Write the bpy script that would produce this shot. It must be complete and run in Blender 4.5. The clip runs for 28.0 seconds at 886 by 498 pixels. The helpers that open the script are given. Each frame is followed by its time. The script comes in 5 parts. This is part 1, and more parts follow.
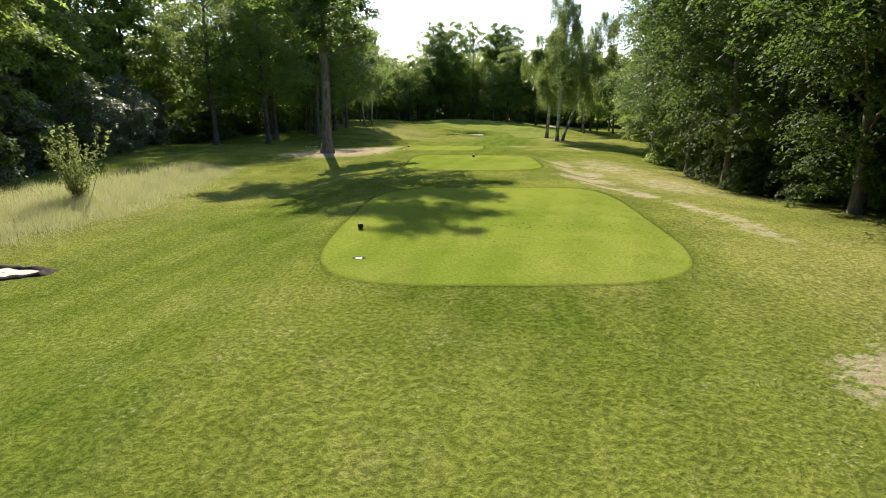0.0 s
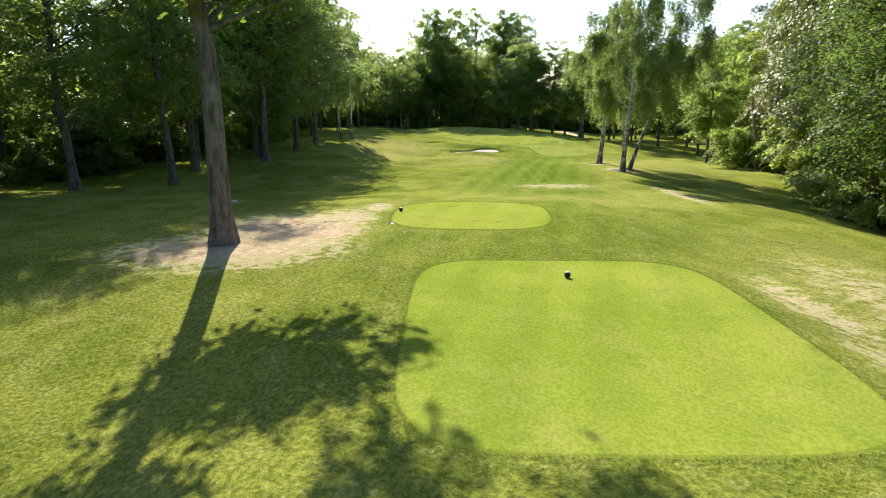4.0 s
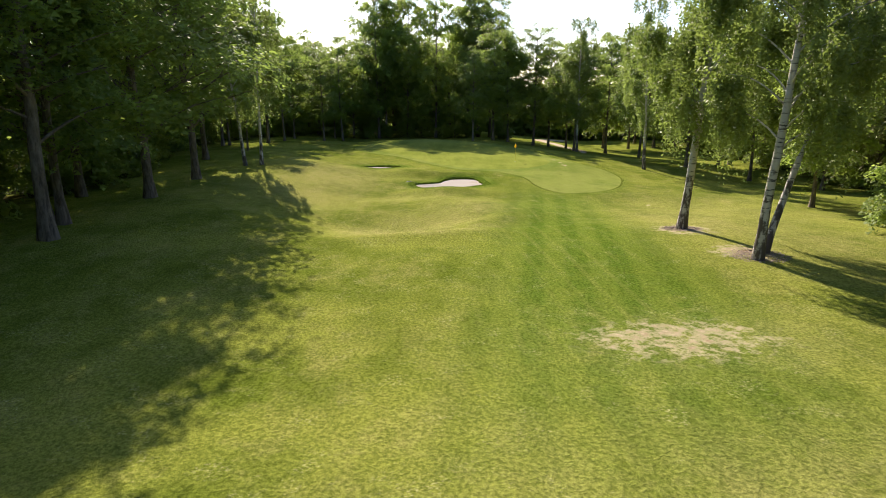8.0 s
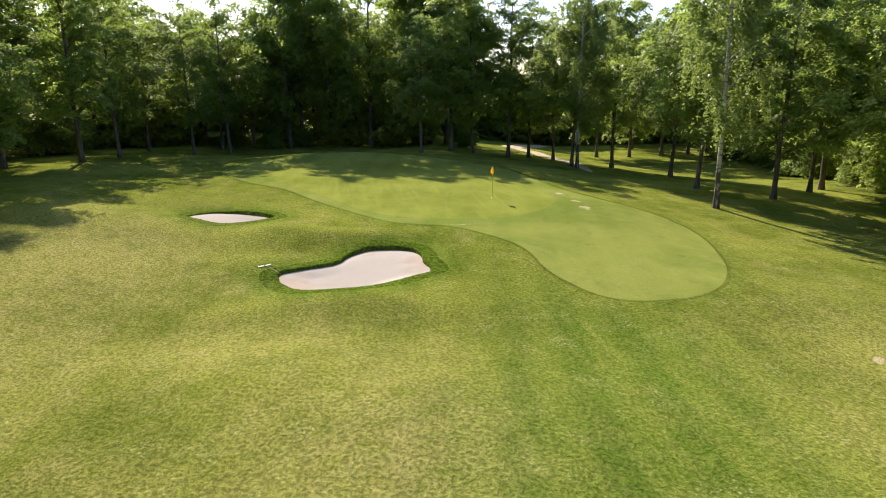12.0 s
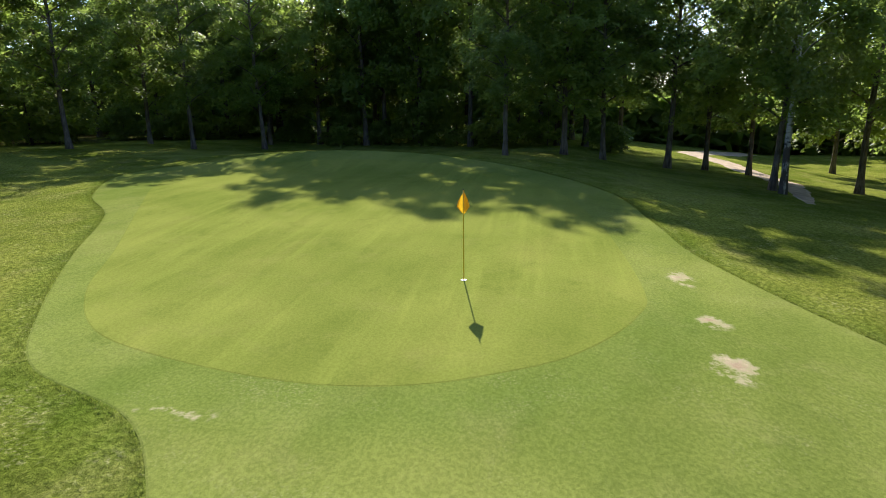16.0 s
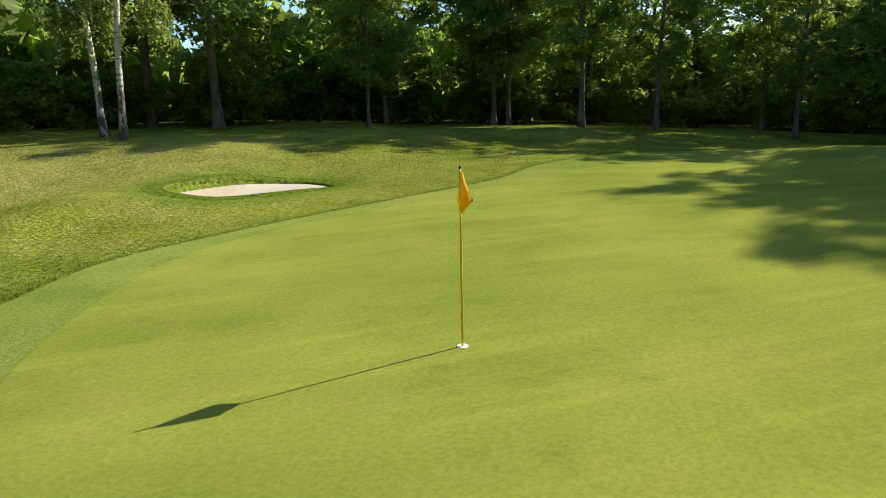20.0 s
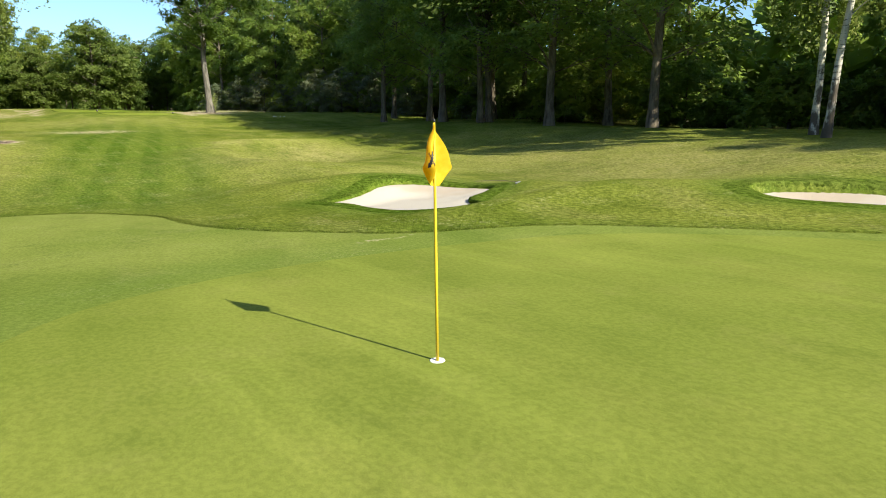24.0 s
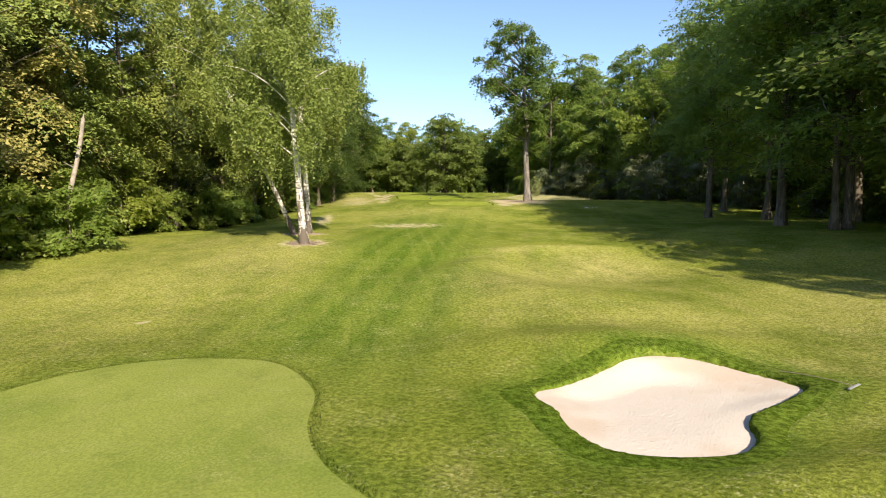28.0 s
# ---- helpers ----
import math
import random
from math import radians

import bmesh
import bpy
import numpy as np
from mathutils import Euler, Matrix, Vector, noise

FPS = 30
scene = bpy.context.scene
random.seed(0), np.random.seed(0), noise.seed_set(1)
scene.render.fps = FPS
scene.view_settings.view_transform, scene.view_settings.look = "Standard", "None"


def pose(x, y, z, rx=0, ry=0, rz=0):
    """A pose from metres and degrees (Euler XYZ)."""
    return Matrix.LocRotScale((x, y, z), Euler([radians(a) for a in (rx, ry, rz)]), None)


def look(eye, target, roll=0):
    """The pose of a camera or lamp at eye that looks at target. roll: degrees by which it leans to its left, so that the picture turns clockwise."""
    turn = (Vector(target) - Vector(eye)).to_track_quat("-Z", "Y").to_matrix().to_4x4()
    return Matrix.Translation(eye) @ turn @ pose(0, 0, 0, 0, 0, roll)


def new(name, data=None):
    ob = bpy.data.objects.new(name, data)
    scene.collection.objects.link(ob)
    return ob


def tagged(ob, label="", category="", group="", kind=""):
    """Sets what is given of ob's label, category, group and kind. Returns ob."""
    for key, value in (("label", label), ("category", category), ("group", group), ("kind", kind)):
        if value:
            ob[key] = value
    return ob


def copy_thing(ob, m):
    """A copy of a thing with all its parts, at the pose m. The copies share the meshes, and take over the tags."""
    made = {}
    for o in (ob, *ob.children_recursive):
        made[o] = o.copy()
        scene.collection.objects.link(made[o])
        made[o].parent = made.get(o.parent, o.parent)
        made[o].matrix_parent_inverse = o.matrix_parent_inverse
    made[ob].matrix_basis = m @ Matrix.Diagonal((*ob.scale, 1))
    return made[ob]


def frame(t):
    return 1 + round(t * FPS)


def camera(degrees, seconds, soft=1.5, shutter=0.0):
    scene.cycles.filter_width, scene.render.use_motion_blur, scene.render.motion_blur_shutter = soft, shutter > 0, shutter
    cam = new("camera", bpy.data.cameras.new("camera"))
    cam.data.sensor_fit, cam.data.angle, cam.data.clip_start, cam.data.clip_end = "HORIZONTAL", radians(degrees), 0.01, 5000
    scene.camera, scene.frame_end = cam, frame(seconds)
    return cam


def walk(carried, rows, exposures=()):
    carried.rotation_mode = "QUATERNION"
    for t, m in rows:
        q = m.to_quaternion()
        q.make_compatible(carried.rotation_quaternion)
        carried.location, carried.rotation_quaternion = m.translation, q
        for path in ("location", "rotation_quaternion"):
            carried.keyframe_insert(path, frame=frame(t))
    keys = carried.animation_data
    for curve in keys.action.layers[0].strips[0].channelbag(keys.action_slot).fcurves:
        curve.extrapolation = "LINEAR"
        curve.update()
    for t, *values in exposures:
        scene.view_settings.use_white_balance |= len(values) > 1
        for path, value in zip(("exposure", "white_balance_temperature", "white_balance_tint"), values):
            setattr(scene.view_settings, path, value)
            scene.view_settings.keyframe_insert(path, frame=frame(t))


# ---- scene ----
cam = camera(70.7, 28.0, soft=1.0)
ROWS = [
    (0.0, -0.99, 2.99, 8.97, -0.16, -14.97, 0.29),
    (0.5, -1.34, 6.37, 8.94, -0.21, -15.02, 0.34),
    (1.0, -1.62, 9.83, 8.93, -0.26, -15.05, 0.34),
    (1.5, -1.89, 13.47, 8.93, -0.33, -15.08, 0.33),
    (2.0, -2.11, 17.29, 8.94, -0.39, -15.09, 0.34),
    (2.5, -2.27, 21.17, 9.02, -0.47, -15.12, 0.33),
    (3.0, -2.44, 25.21, 9.13, -0.61, -15.14, 0.33),
    (3.5, -2.55, 29.35, 9.18, -0.84, -15.14, 0.36),
    (5.5, -2.84, 44.41, 9.44, -1.88, -15.29, 0.33),
    (6.0, -2.85, 48.43, 9.47, -2.13, -15.29, 0.33),
    (6.5, -2.81, 52.33, 9.44, -2.66, -15.31, 0.32),
    (7.0, -2.71, 56.17, 9.39, -3.49, -15.34, 0.33),
    (7.5, -2.55, 60.04, 9.34, -4.44, -15.37, 0.36),
    (8.0, -2.32, 63.93, 9.30, -5.48, -15.42, 0.36),
    (8.5, -1.95, 67.91, 9.21, -6.44, -15.47, 0.35),
    (9.0, -1.50, 71.99, 9.11, -7.29, -15.52, 0.38),
    (9.5, -0.93, 76.22, 9.03, -8.01, -15.55, 0.37),
    (10.0, -0.33, 80.54, 8.94, -8.69, -15.57, 0.36),
    (10.5, 0.42, 84.89, 8.82, -9.22, -15.57, 0.41),
    (11.0, 1.33, 89.20, 8.68, -9.34, -15.60, 0.46),
    (11.5, 2.39, 93.62, 8.09, -9.34, -15.60, 0.49),
    (12.0, 3.64, 98.01, 7.37, -9.32, -15.59, 0.48),
    (12.5, 5.09, 102.53, 6.83, -9.37, -15.53, 0.50),
    (14.5, 11.58, 118.02, 5.28, -1.09, -14.98, 0.67),
    (15.0, 12.63, 120.33, 4.73, 1.87, -14.95, 0.74),
    (15.5, 13.82, 122.15, 4.29, 5.06, -14.90, 0.74),
    (16.0, 15.16, 123.85, 3.91, 9.26, -14.82, 0.88),
    (16.5, 16.49, 125.44, 3.60, 14.47, -14.77, 1.01),
    (17.0, 17.67, 127.10, 3.27, 21.75, -14.62, 1.03),
    (17.5, 18.57, 128.72, 3.01, 30.23, -14.46, 1.08),
    (18.0, 19.18, 130.22, 2.87, 38.75, -14.32, 1.19),
    (18.5, 19.53, 131.61, 2.75, 47.28, -14.13, 1.21),
    (19.0, 19.74, 132.90, 2.63, 55.26, -13.97, 1.26),
    (19.5, 19.87, 134.12, 2.52, 63.42, -13.82, 1.28),
    (20.0, 19.89, 135.26, 2.38, 72.28, -13.64, 1.21),
    (20.5, 19.80, 136.33, 2.25, 81.27, -13.48, 1.20),
    (21.0, 19.61, 137.33, 2.10, 90.34, -13.28, 1.13),
    (21.5, 19.31, 138.25, 2.00, 99.62, -13.10, 1.01),
    (22.0, 18.92, 139.10, 1.91, 108.89, -12.98, 1.03),
    (22.5, 18.41, 139.88, 1.81, 117.86, -12.83, 0.83),
    (24.5, 15.82, 142.21, 1.58, 149.23, -10.40, 0.67),
    (25.0, 15.06, 142.54, 1.54, 155.83, -8.84, 0.54),
    (25.5, 14.34, 142.68, 1.51, 162.18, -7.38, 0.41),
    (26.0, 13.65, 142.51, 1.52, 167.29, -5.88, 0.27),
    (26.5, 13.02, 142.13, 1.59, 170.09, -4.89, 0.18),
    (27.0, 12.44, 141.25, 1.95, 171.13, -4.73, 0.11),
    (27.5, 11.87, 139.74, 2.77, 171.87, -4.81, 0.09),
    (28.0, 11.23, 137.66, 3.69, 172.40, -4.81, 0.01),
]
# seconds, stops, kelvin, tint
EXPOSURES = [(0.0, 1.03, 6480, 11), (2.0, 1.1, 6520, 11), (3.0, 1.55, 6480, 11), (3.5, 1.53, 6480, 10), (5.5, 0.95, 6480, 6), (7.0, 1.0, 6520, 4), (8.0, 1.08, 6850, 15), (12.5, 1.1, 6700, 14),
             (14.5, 1.06, 6000, 6), (16.0, 1.06, 6080, 13), (18.0, 1.02, 6700, 8), (20.0, 0.98, 7000, 0), (22.0, 1.08, 6900, -6), (25.0, 1.0, 6600, 5), (26.5, 1.08, 6950, 8), (28.0, 1.13, 7050, 12)]
walk(cam, [(t, pose(x, y, z, 90 + pitch, roll, yaw)) for t, x, y, z, yaw, pitch, roll in ROWS], EXPOSURES)

# ---- world, sun ----
SUN_AZIMUTH, SUN_HEIGHT = 102.1, 31.7
world = bpy.data.worlds.new("sky")
scene.world = world
world.use_nodes = True
sky = world.node_tree.nodes.new("ShaderNodeTexSky")
sky.sky_type, sky.sun_disc = "NISHITA", False
sky.sun_elevation, sky.sun_rotation = radians(SUN_HEIGHT), radians(90 - SUN_AZIMUTH)
sky.dust_density, sky.air_density, sky.ozone_density = 0.8, 0.7, 3.6
world.node_tree.links.new(sky.outputs[0], world.node_tree.nodes["Background"].inputs["Color"])
world.node_tree.nodes["Background"].inputs["Strength"].default_value = 0.125
sun_way = Vector((math.cos(radians(SUN_HEIGHT)) * math.cos(radians(SUN_AZIMUTH)), math.cos(radians(SUN_HEIGHT)) * math.sin(radians(SUN_AZIMUTH)), math.sin(radians(SUN_HEIGHT))))
sun = new("sun", bpy.data.lights.new("sun", "SUN"))
sun.data.energy, sun.data.angle, sun.data.color = 4.55, radians(0.55), (1.0, 0.915, 0.78)
sun.matrix_world = look(sun_way * 200, (0, 0, 0))

# ---- materials ----


def shader(name, rough=0.8, specular=0.3):
    m = bpy.data.materials.new(name)
    m.use_nodes = True
    nt = m.node_tree
    b = nt.nodes["Principled BSDF"]
    b.inputs["Roughness"].default_value = rough
    b.inputs["Specular IOR Level"].default_value = specular
    return m, nt, b


def place(nt, stretch=(1, 1, 1), space="world", turn=0.0):
    if space == "world":
        out = nt.nodes.new("ShaderNodeNewGeometry").outputs["Position"]
    else:
        out = nt.nodes.new("ShaderNodeTexCoord").outputs["Object"]
    mapping = nt.nodes.new("ShaderNodeMapping")
    mapping.inputs["Scale"].default_value = stretch
    mapping.inputs["Rotation"].default_value = (0, 0, radians(turn))
    nt.links.new(out, mapping.inputs["Vector"])
    return mapping.outputs[0]


def grain(nt, where, scale, detail=4.0, rough=0.6, warp=0.0):
    n = nt.nodes.new("ShaderNodeTexNoise")
    n.inputs["Scale"].default_value = scale
    n.inputs["Detail"].default_value = detail
    n.inputs["Roughness"].default_value = rough
    n.inputs["Distortion"].default_value = warp
    nt.links.new(where, n.inputs["Vector"])
    return n.outputs["Fac"]


def span(nt, value, a, b, lo=0.0, hi=1.0):
    r = nt.nodes.new("ShaderNodeMapRange")
    r.interpolation_type = "SMOOTHSTEP"
    for key, v in zip(("From Min", "From Max", "To Min", "To Max"), (a, b, lo, hi)):
        r.inputs[key].default_value = v
    nt.links.new(value, r.inputs["Value"])
    return r.outputs[0]


def maths(nt, kind, a, b):
    n = nt.nodes.new("ShaderNodeMath")
    n.operation = kind
    for slot, v in ((0, a), (1, b)):
        if isinstance(v, (int, float)):
            n.inputs[slot].default_value = v
        else:
            nt.links.new(v, n.inputs[slot])
    return n.outputs[0]


def blend(nt, fac, a, b, kind="MIX"):
    n = nt.nodes.new("ShaderNodeMix")
    n.data_type, n.blend_type = "RGBA", kind
    for slot, v in ((0, fac), (6, a), (7, b)):
        if isinstance(v, (int, float)):
            n.inputs[slot].default_value = v
        elif isinstance(v, tuple):
            n.inputs[slot].default_value = (*v, 1.0)
        else:
            nt.links.new(v, n.inputs[slot])
    return n.outputs[2]


def relief(nt, bsdf, height, strength, distance):
    n = nt.nodes.new("ShaderNodeBump")
    n.inputs["Strength"].default_value = strength
    n.inputs["Distance"].default_value = distance
    nt.links.new(height, n.inputs["Height"])
    nt.links.new(n.outputs[0], bsdf.inputs["Normal"])


def attribute(nt, name):
    n = nt.nodes.new("ShaderNodeAttribute")
    n.attribute_name = name
    return n.outputs["Fac"]


def grass_material(name, dark, light, straw, tuft=7.0, contrast=0.5, bump=0.10, dry_share=0.35, stripes=0.0, mottle=0.6, rows=0.0, streaks=0.0, pale=0.0):
    """Turf: broad tone, dry drifts, mown lines, then tufts and blades with their relief."""
    m, nt, b = shader(name, 0.95, 0.0)
    w = place(nt)
    deep = tuple(v * k for v, k in zip(dark, (0.55, 0.62, 0.6)))
    tan = tuple(0.62 * u + 0.38 * v for u, v in zip(straw, (0.26, 0.25, 0.10)))
    c = blend(nt, span(nt, grain(nt, w, 0.16, 3.0), 0.35, 0.65), dark, light)
    c = blend(nt, span(nt, grain(nt, place(nt, (1.0, 0.45, 1.0), turn=8), 0.55, 5.0, 0.65), 0.47, 0.78, 0.0, dry_share), c, straw)
    # dry also carries the sunlit ridge crest, put in as pale turf
    c = blend(nt, maths(nt, "MULTIPLY", attribute(nt, "dry"), span(nt, grain(nt, w, 1.4, 6.0, 0.7), 0.2, 0.6)), c, tan)
    c = blend(nt, span(nt, grain(nt, w, 0.9, 7.0, 0.75), 0.50, 0.70, 0.0, mottle * 0.7), c, tan)
    c = blend(nt, span(nt, grain(nt, place(nt, (1, 0.8, 1), turn=50), 1.1, 7.0, 0.72), 0.52, 0.72, 0.0, mottle), c, deep)
    lush = attribute(nt, "lush")
    c = blend(nt, maths(nt, "MULTIPLY", lush, span(nt, grain(nt, w, 0.9, 6.0, 0.7), 0.25, 0.6, 0.4, 0.9)), c, tuple(v * k for v, k in zip(dark, (0.74, 0.95, 0.9))))
    if rows:
        wave = nt.nodes.new("ShaderNodeTexWave")
        wave.inputs["Scale"].default_value = 0.30
        wave.inputs["Distortion"].default_value = 2.6
        wave.inputs["Detail Scale"].default_value = 0.25
        nt.links.new(place(nt, (1, 0.30, 1), turn=8), wave.inputs["Vector"])
        line = maths(nt, "MULTIPLY", span(nt, wave.outputs["Fac"], 0.72, 1.0), span(nt, grain(nt, w, 0.45, 5.0, 0.7), 0.42, 0.62))
        c = blend(nt, maths(nt, "MULTIPLY", line, maths(nt, "MULTIPLY", lush, rows)), c, tuple(0.5 * u + 0.5 * v for u, v in zip(straw, light)))
    if stripes:
        wave = nt.nodes.new("ShaderNodeTexWave")
        wave.inputs["Scale"].default_value = 0.16
        wave.inputs["Distortion"].default_value = 1.6
        wave.inputs["Detail Scale"].default_value = 0.4
        nt.links.new(place(nt, turn=14), wave.inputs["Vector"])
        band = span(nt, wave.outputs["Fac"], 0.2, 0.8, 0.0, stripes)
        c = blend(nt, maths(nt, "MULTIPLY", band, span(nt, lush, 0.0, 0.8, 0.4, 1.0)) if rows else band, c, tuple(v * 1.35 for v in light))
    if streaks:
        combed = grain(nt, place(nt, (1.0, 0.05, 1.0), turn=-22), 2.4, 4.0, 0.6, 0.4)
        c = blend(nt, maths(nt, "MULTIPLY", span(nt, combed, 0.45, 0.68, 0.0, streaks), span(nt, grain(nt, w, 0.2, 2.0), 0.35, 0.6, 0.2, 1.0)), c, tuple(v * 1.45 for v in light))
    # tufts and blades, with the shade in their gaps put into the colour
    tufts = grain(nt, place(nt, (1.0, 0.75, 1.0), turn=25), tuft, 3.0, 0.62)
    blades = grain(nt, place(nt, (1, 0.7, 1)), tuft * 5.0, 5.0, 0.75)
    if pale:
        spots = maths(nt, "MULTIPLY", span(nt, grain(nt, w, 0.8, 6.0, 0.72), 0.50, 0.66), span(nt, grain(nt, w, tuft * 1.3, 4.0, 0.6), 0.50, 0.66, 0.0, pale))
        c = blend(nt, spots, c, (0.50, 0.46, 0.25))
    for g, k in ((blades, contrast * 0.8), (tufts, contrast)):
        c = blend(nt, 1.0, c, blend(nt, span(nt, g, 0.32, 0.68), (1 - k, 1 - 0.9 * k, 1 - 1.1 * k), (1 + k, 1 + 0.92 * k, 1 + 1.1 * k)), "MULTIPLY")
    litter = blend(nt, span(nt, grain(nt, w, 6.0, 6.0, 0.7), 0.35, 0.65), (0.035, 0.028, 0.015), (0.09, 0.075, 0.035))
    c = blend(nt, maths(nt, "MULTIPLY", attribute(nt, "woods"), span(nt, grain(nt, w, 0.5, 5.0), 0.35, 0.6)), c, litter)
    soil = blend(nt, span(nt, grain(nt, w, 3.0, 8.0, 0.7), 0.3, 0.7), (0.33, 0.235, 0.145), (0.56, 0.45, 0.31))
    bare = maths(nt, "ADD", attribute(nt, "wear"), maths(nt, "MULTIPLY", span(nt, grain(nt, w, 2.2, 8.0, 0.72), 0.25, 0.75, -0.5, 0.5), 0.9))
    c = blend(nt, maths(nt, "MULTIPLY", span(nt, bare, 0.22, 0.5, 0.0, 0.7), span(nt, attribute(nt, "wear"), 0.1, 0.35)), c, (0.46, 0.41, 0.24))
    c = blend(nt, maths(nt, "MULTIPLY", span(nt, bare, 0.45, 0.8), span(nt, attribute(nt, "wear"), 0.1, 0.3)), c, soil)
    nt.links.new(c, b.inputs["Base Color"])
    relief(nt, b, maths(nt, "ADD", maths(nt, "MULTIPLY", blades, 0.35), tufts), 0.9, bump)
    return m


ROUGH = grass_material("rough_grass", (0.108, 0.143, 0.018), (0.206, 0.230, 0.040), (0.39, 0.335, 0.125), 10.0, 0.32, 0.09, 0.34, 0.16, 0.36, 0.22, 0.12, 0.4)
LIP = grass_material("bunker_lip_grass", (0.055, 0.092, 0.010), (0.088, 0.130, 0.016), (0.12, 0.14, 0.03), 7.0, 0.45, 0.07, 0.2, 0.0, 0.2)
COLLAR = grass_material("collar_grass", (0.142, 0.184, 0.034), (0.204, 0.236, 0.052), (0.27, 0.27, 0.085), 18.0, 0.15, 0.012, 0.4, 0.10, 0.40, 0.0, 0.0, 0.2)
GREEN = grass_material("green_grass", (0.160, 0.196, 0.034), (0.216, 0.244, 0.048), (0.27, 0.26, 0.065), 20.0, 0.10, 0.006, 0.3, 0.11, 0.34, streaks=0.26)
TEE = grass_material("tee_grass", (0.152, 0.205, 0.024), (0.208, 0.248, 0.036), (0.27, 0.26, 0.07), 15.0, 0.16, 0.008, 0.4, 0.13, 0.45)


def sand_material():
    m, nt, b = shader("bunker_sand", 0.95, 0.0)
    b.inputs["Diffuse Roughness"].default_value = 0.1
    w = place(nt)
    c = blend(nt, span(nt, grain(nt, w, 0.28, 3.0), 0.44, 0.60), (0.50, 0.45, 0.395), (0.45, 0.375, 0.305))
    c = blend(nt, span(nt, grain(nt, w, 9.0, 6.0, 0.7), 0.5, 0.75, 0.0, 0.35), c, (0.46, 0.39, 0.32))
    nt.links.new(c, b.inputs["Base Color"])
    furrow = nt.nodes.new("ShaderNodeTexWave")
    furrow.inputs["Scale"].default_value = 4.0
    furrow.inputs["Distortion"].default_value = 3.0
    nt.links.new(place(nt, turn=35), furrow.inputs["Vector"])
    relief(nt, b, maths(nt, "ADD", grain(nt, w, 11.0, 8.0, 0.7), maths(nt, "MULTIPLY", furrow.outputs["Fac"], 0.03)), 0.7, 0.04)
    return m


SAND = sand_material()


def bark_material(name, dark, light, ridges=7.0, moss=0.0):
    m, nt, b = shader(name, 0.9, 0.15)
    w = place(nt, (1.0, 1.0, 0.18), "object")
    g = grain(nt, w, ridges, 8.0, 0.7, 0.4)
    c = blend(nt, span(nt, g, 0.35, 0.65), dark, light)
    c = blend(nt, span(nt, grain(nt, place(nt, space="object"), 0.6, 4.0), 0.45, 0.7, 0.0, 0.6), c, tuple(v * 1.5 for v in light))
    if moss:
        c = blend(nt, span(nt, grain(nt, place(nt, space="object"), 1.1, 5.0), 0.45, 0.7, 0.0, moss), c, (0.06, 0.075, 0.025))
    nt.links.new(c, b.inputs["Base Color"])
    relief(nt, b, g, 0.9, 0.05)
    return m


BARK = bark_material("bark", (0.075, 0.058, 0.044), (0.225, 0.185, 0.142), 7.0, 0.25)
OAK_BARK = bark_material("furrowed_bark", (0.075, 0.066, 0.056), (0.235, 0.212, 0.18), 5.0, 0.2)


def birch_material():
    m, nt, b = shader("birch_bark", 0.75, 0.25)
    w = place(nt, (1, 1, 6.0), "object")
    c = blend(nt, span(nt, grain(nt, w, 1.6, 5.0, 0.65), 0.53, 0.64), (0.54, 0.505, 0.445), (0.055, 0.053, 0.046))
    sep = nt.nodes.new("ShaderNodeSeparateXYZ")
    nt.links.new(place(nt, space="object"), sep.inputs[0])
    # furrowed foot; the darkening up to 5 m also puts trunk shade in the bark
    rough_shaded_foot = maths(nt, "ADD", span(nt, sep.outputs["Z"], 0.2, 5.0, 0.78, 0.12), span(nt, grain(nt, place(nt, (1, 1, 0.4), "object"), 3.0, 6.0), 0.3, 0.7, -0.4, 0.4))
    c = blend(nt, span(nt, rough_shaded_foot, 0.4, 0.7), c, (0.11, 0.09, 0.072))
    nt.links.new(c, b.inputs["Base Color"])
    relief(nt, b, grain(nt, place(nt, (1, 1, 0.4), "object"), 9.0, 6.0), 0.7, 0.03)
    return m


BIRCH_BARK = birch_material()


def leaf_material(name, dark, light, glow, share=0.45, rough=0.55, gloss=0.22):
    m, nt, b = shader(name, rough, gloss)
    rnd = nt.nodes.new("ShaderNodeNewGeometry").outputs["Random Per Island"]
    tree = nt.nodes.new("ShaderNodeObjectInfo").outputs["Random"]
    c = blend(nt, rnd, dark, light)
    c = blend(nt, span(nt, tree, 0.0, 1.0, 0.0, 0.35), c, tuple(v * k for v, k in zip(light, (1.35, 1.05, 0.8))))
    nt.links.new(c, b.inputs["Base Color"])
    t = nt.nodes.new("ShaderNodeBsdfTranslucent")
    nt.links.new(blend(nt, rnd, glow, tuple(v * 0.7 for v in glow)), t.inputs["Color"])
    mix = nt.nodes.new("ShaderNodeMixShader")
    mix.inputs[0].default_value = share
    nt.links.new(b.outputs[0], mix.inputs[1])
    nt.links.new(t.outputs[0], mix.inputs[2])
    nt.links.new(mix.outputs[0], nt.nodes["Material Output"].inputs["Surface"])
    return m


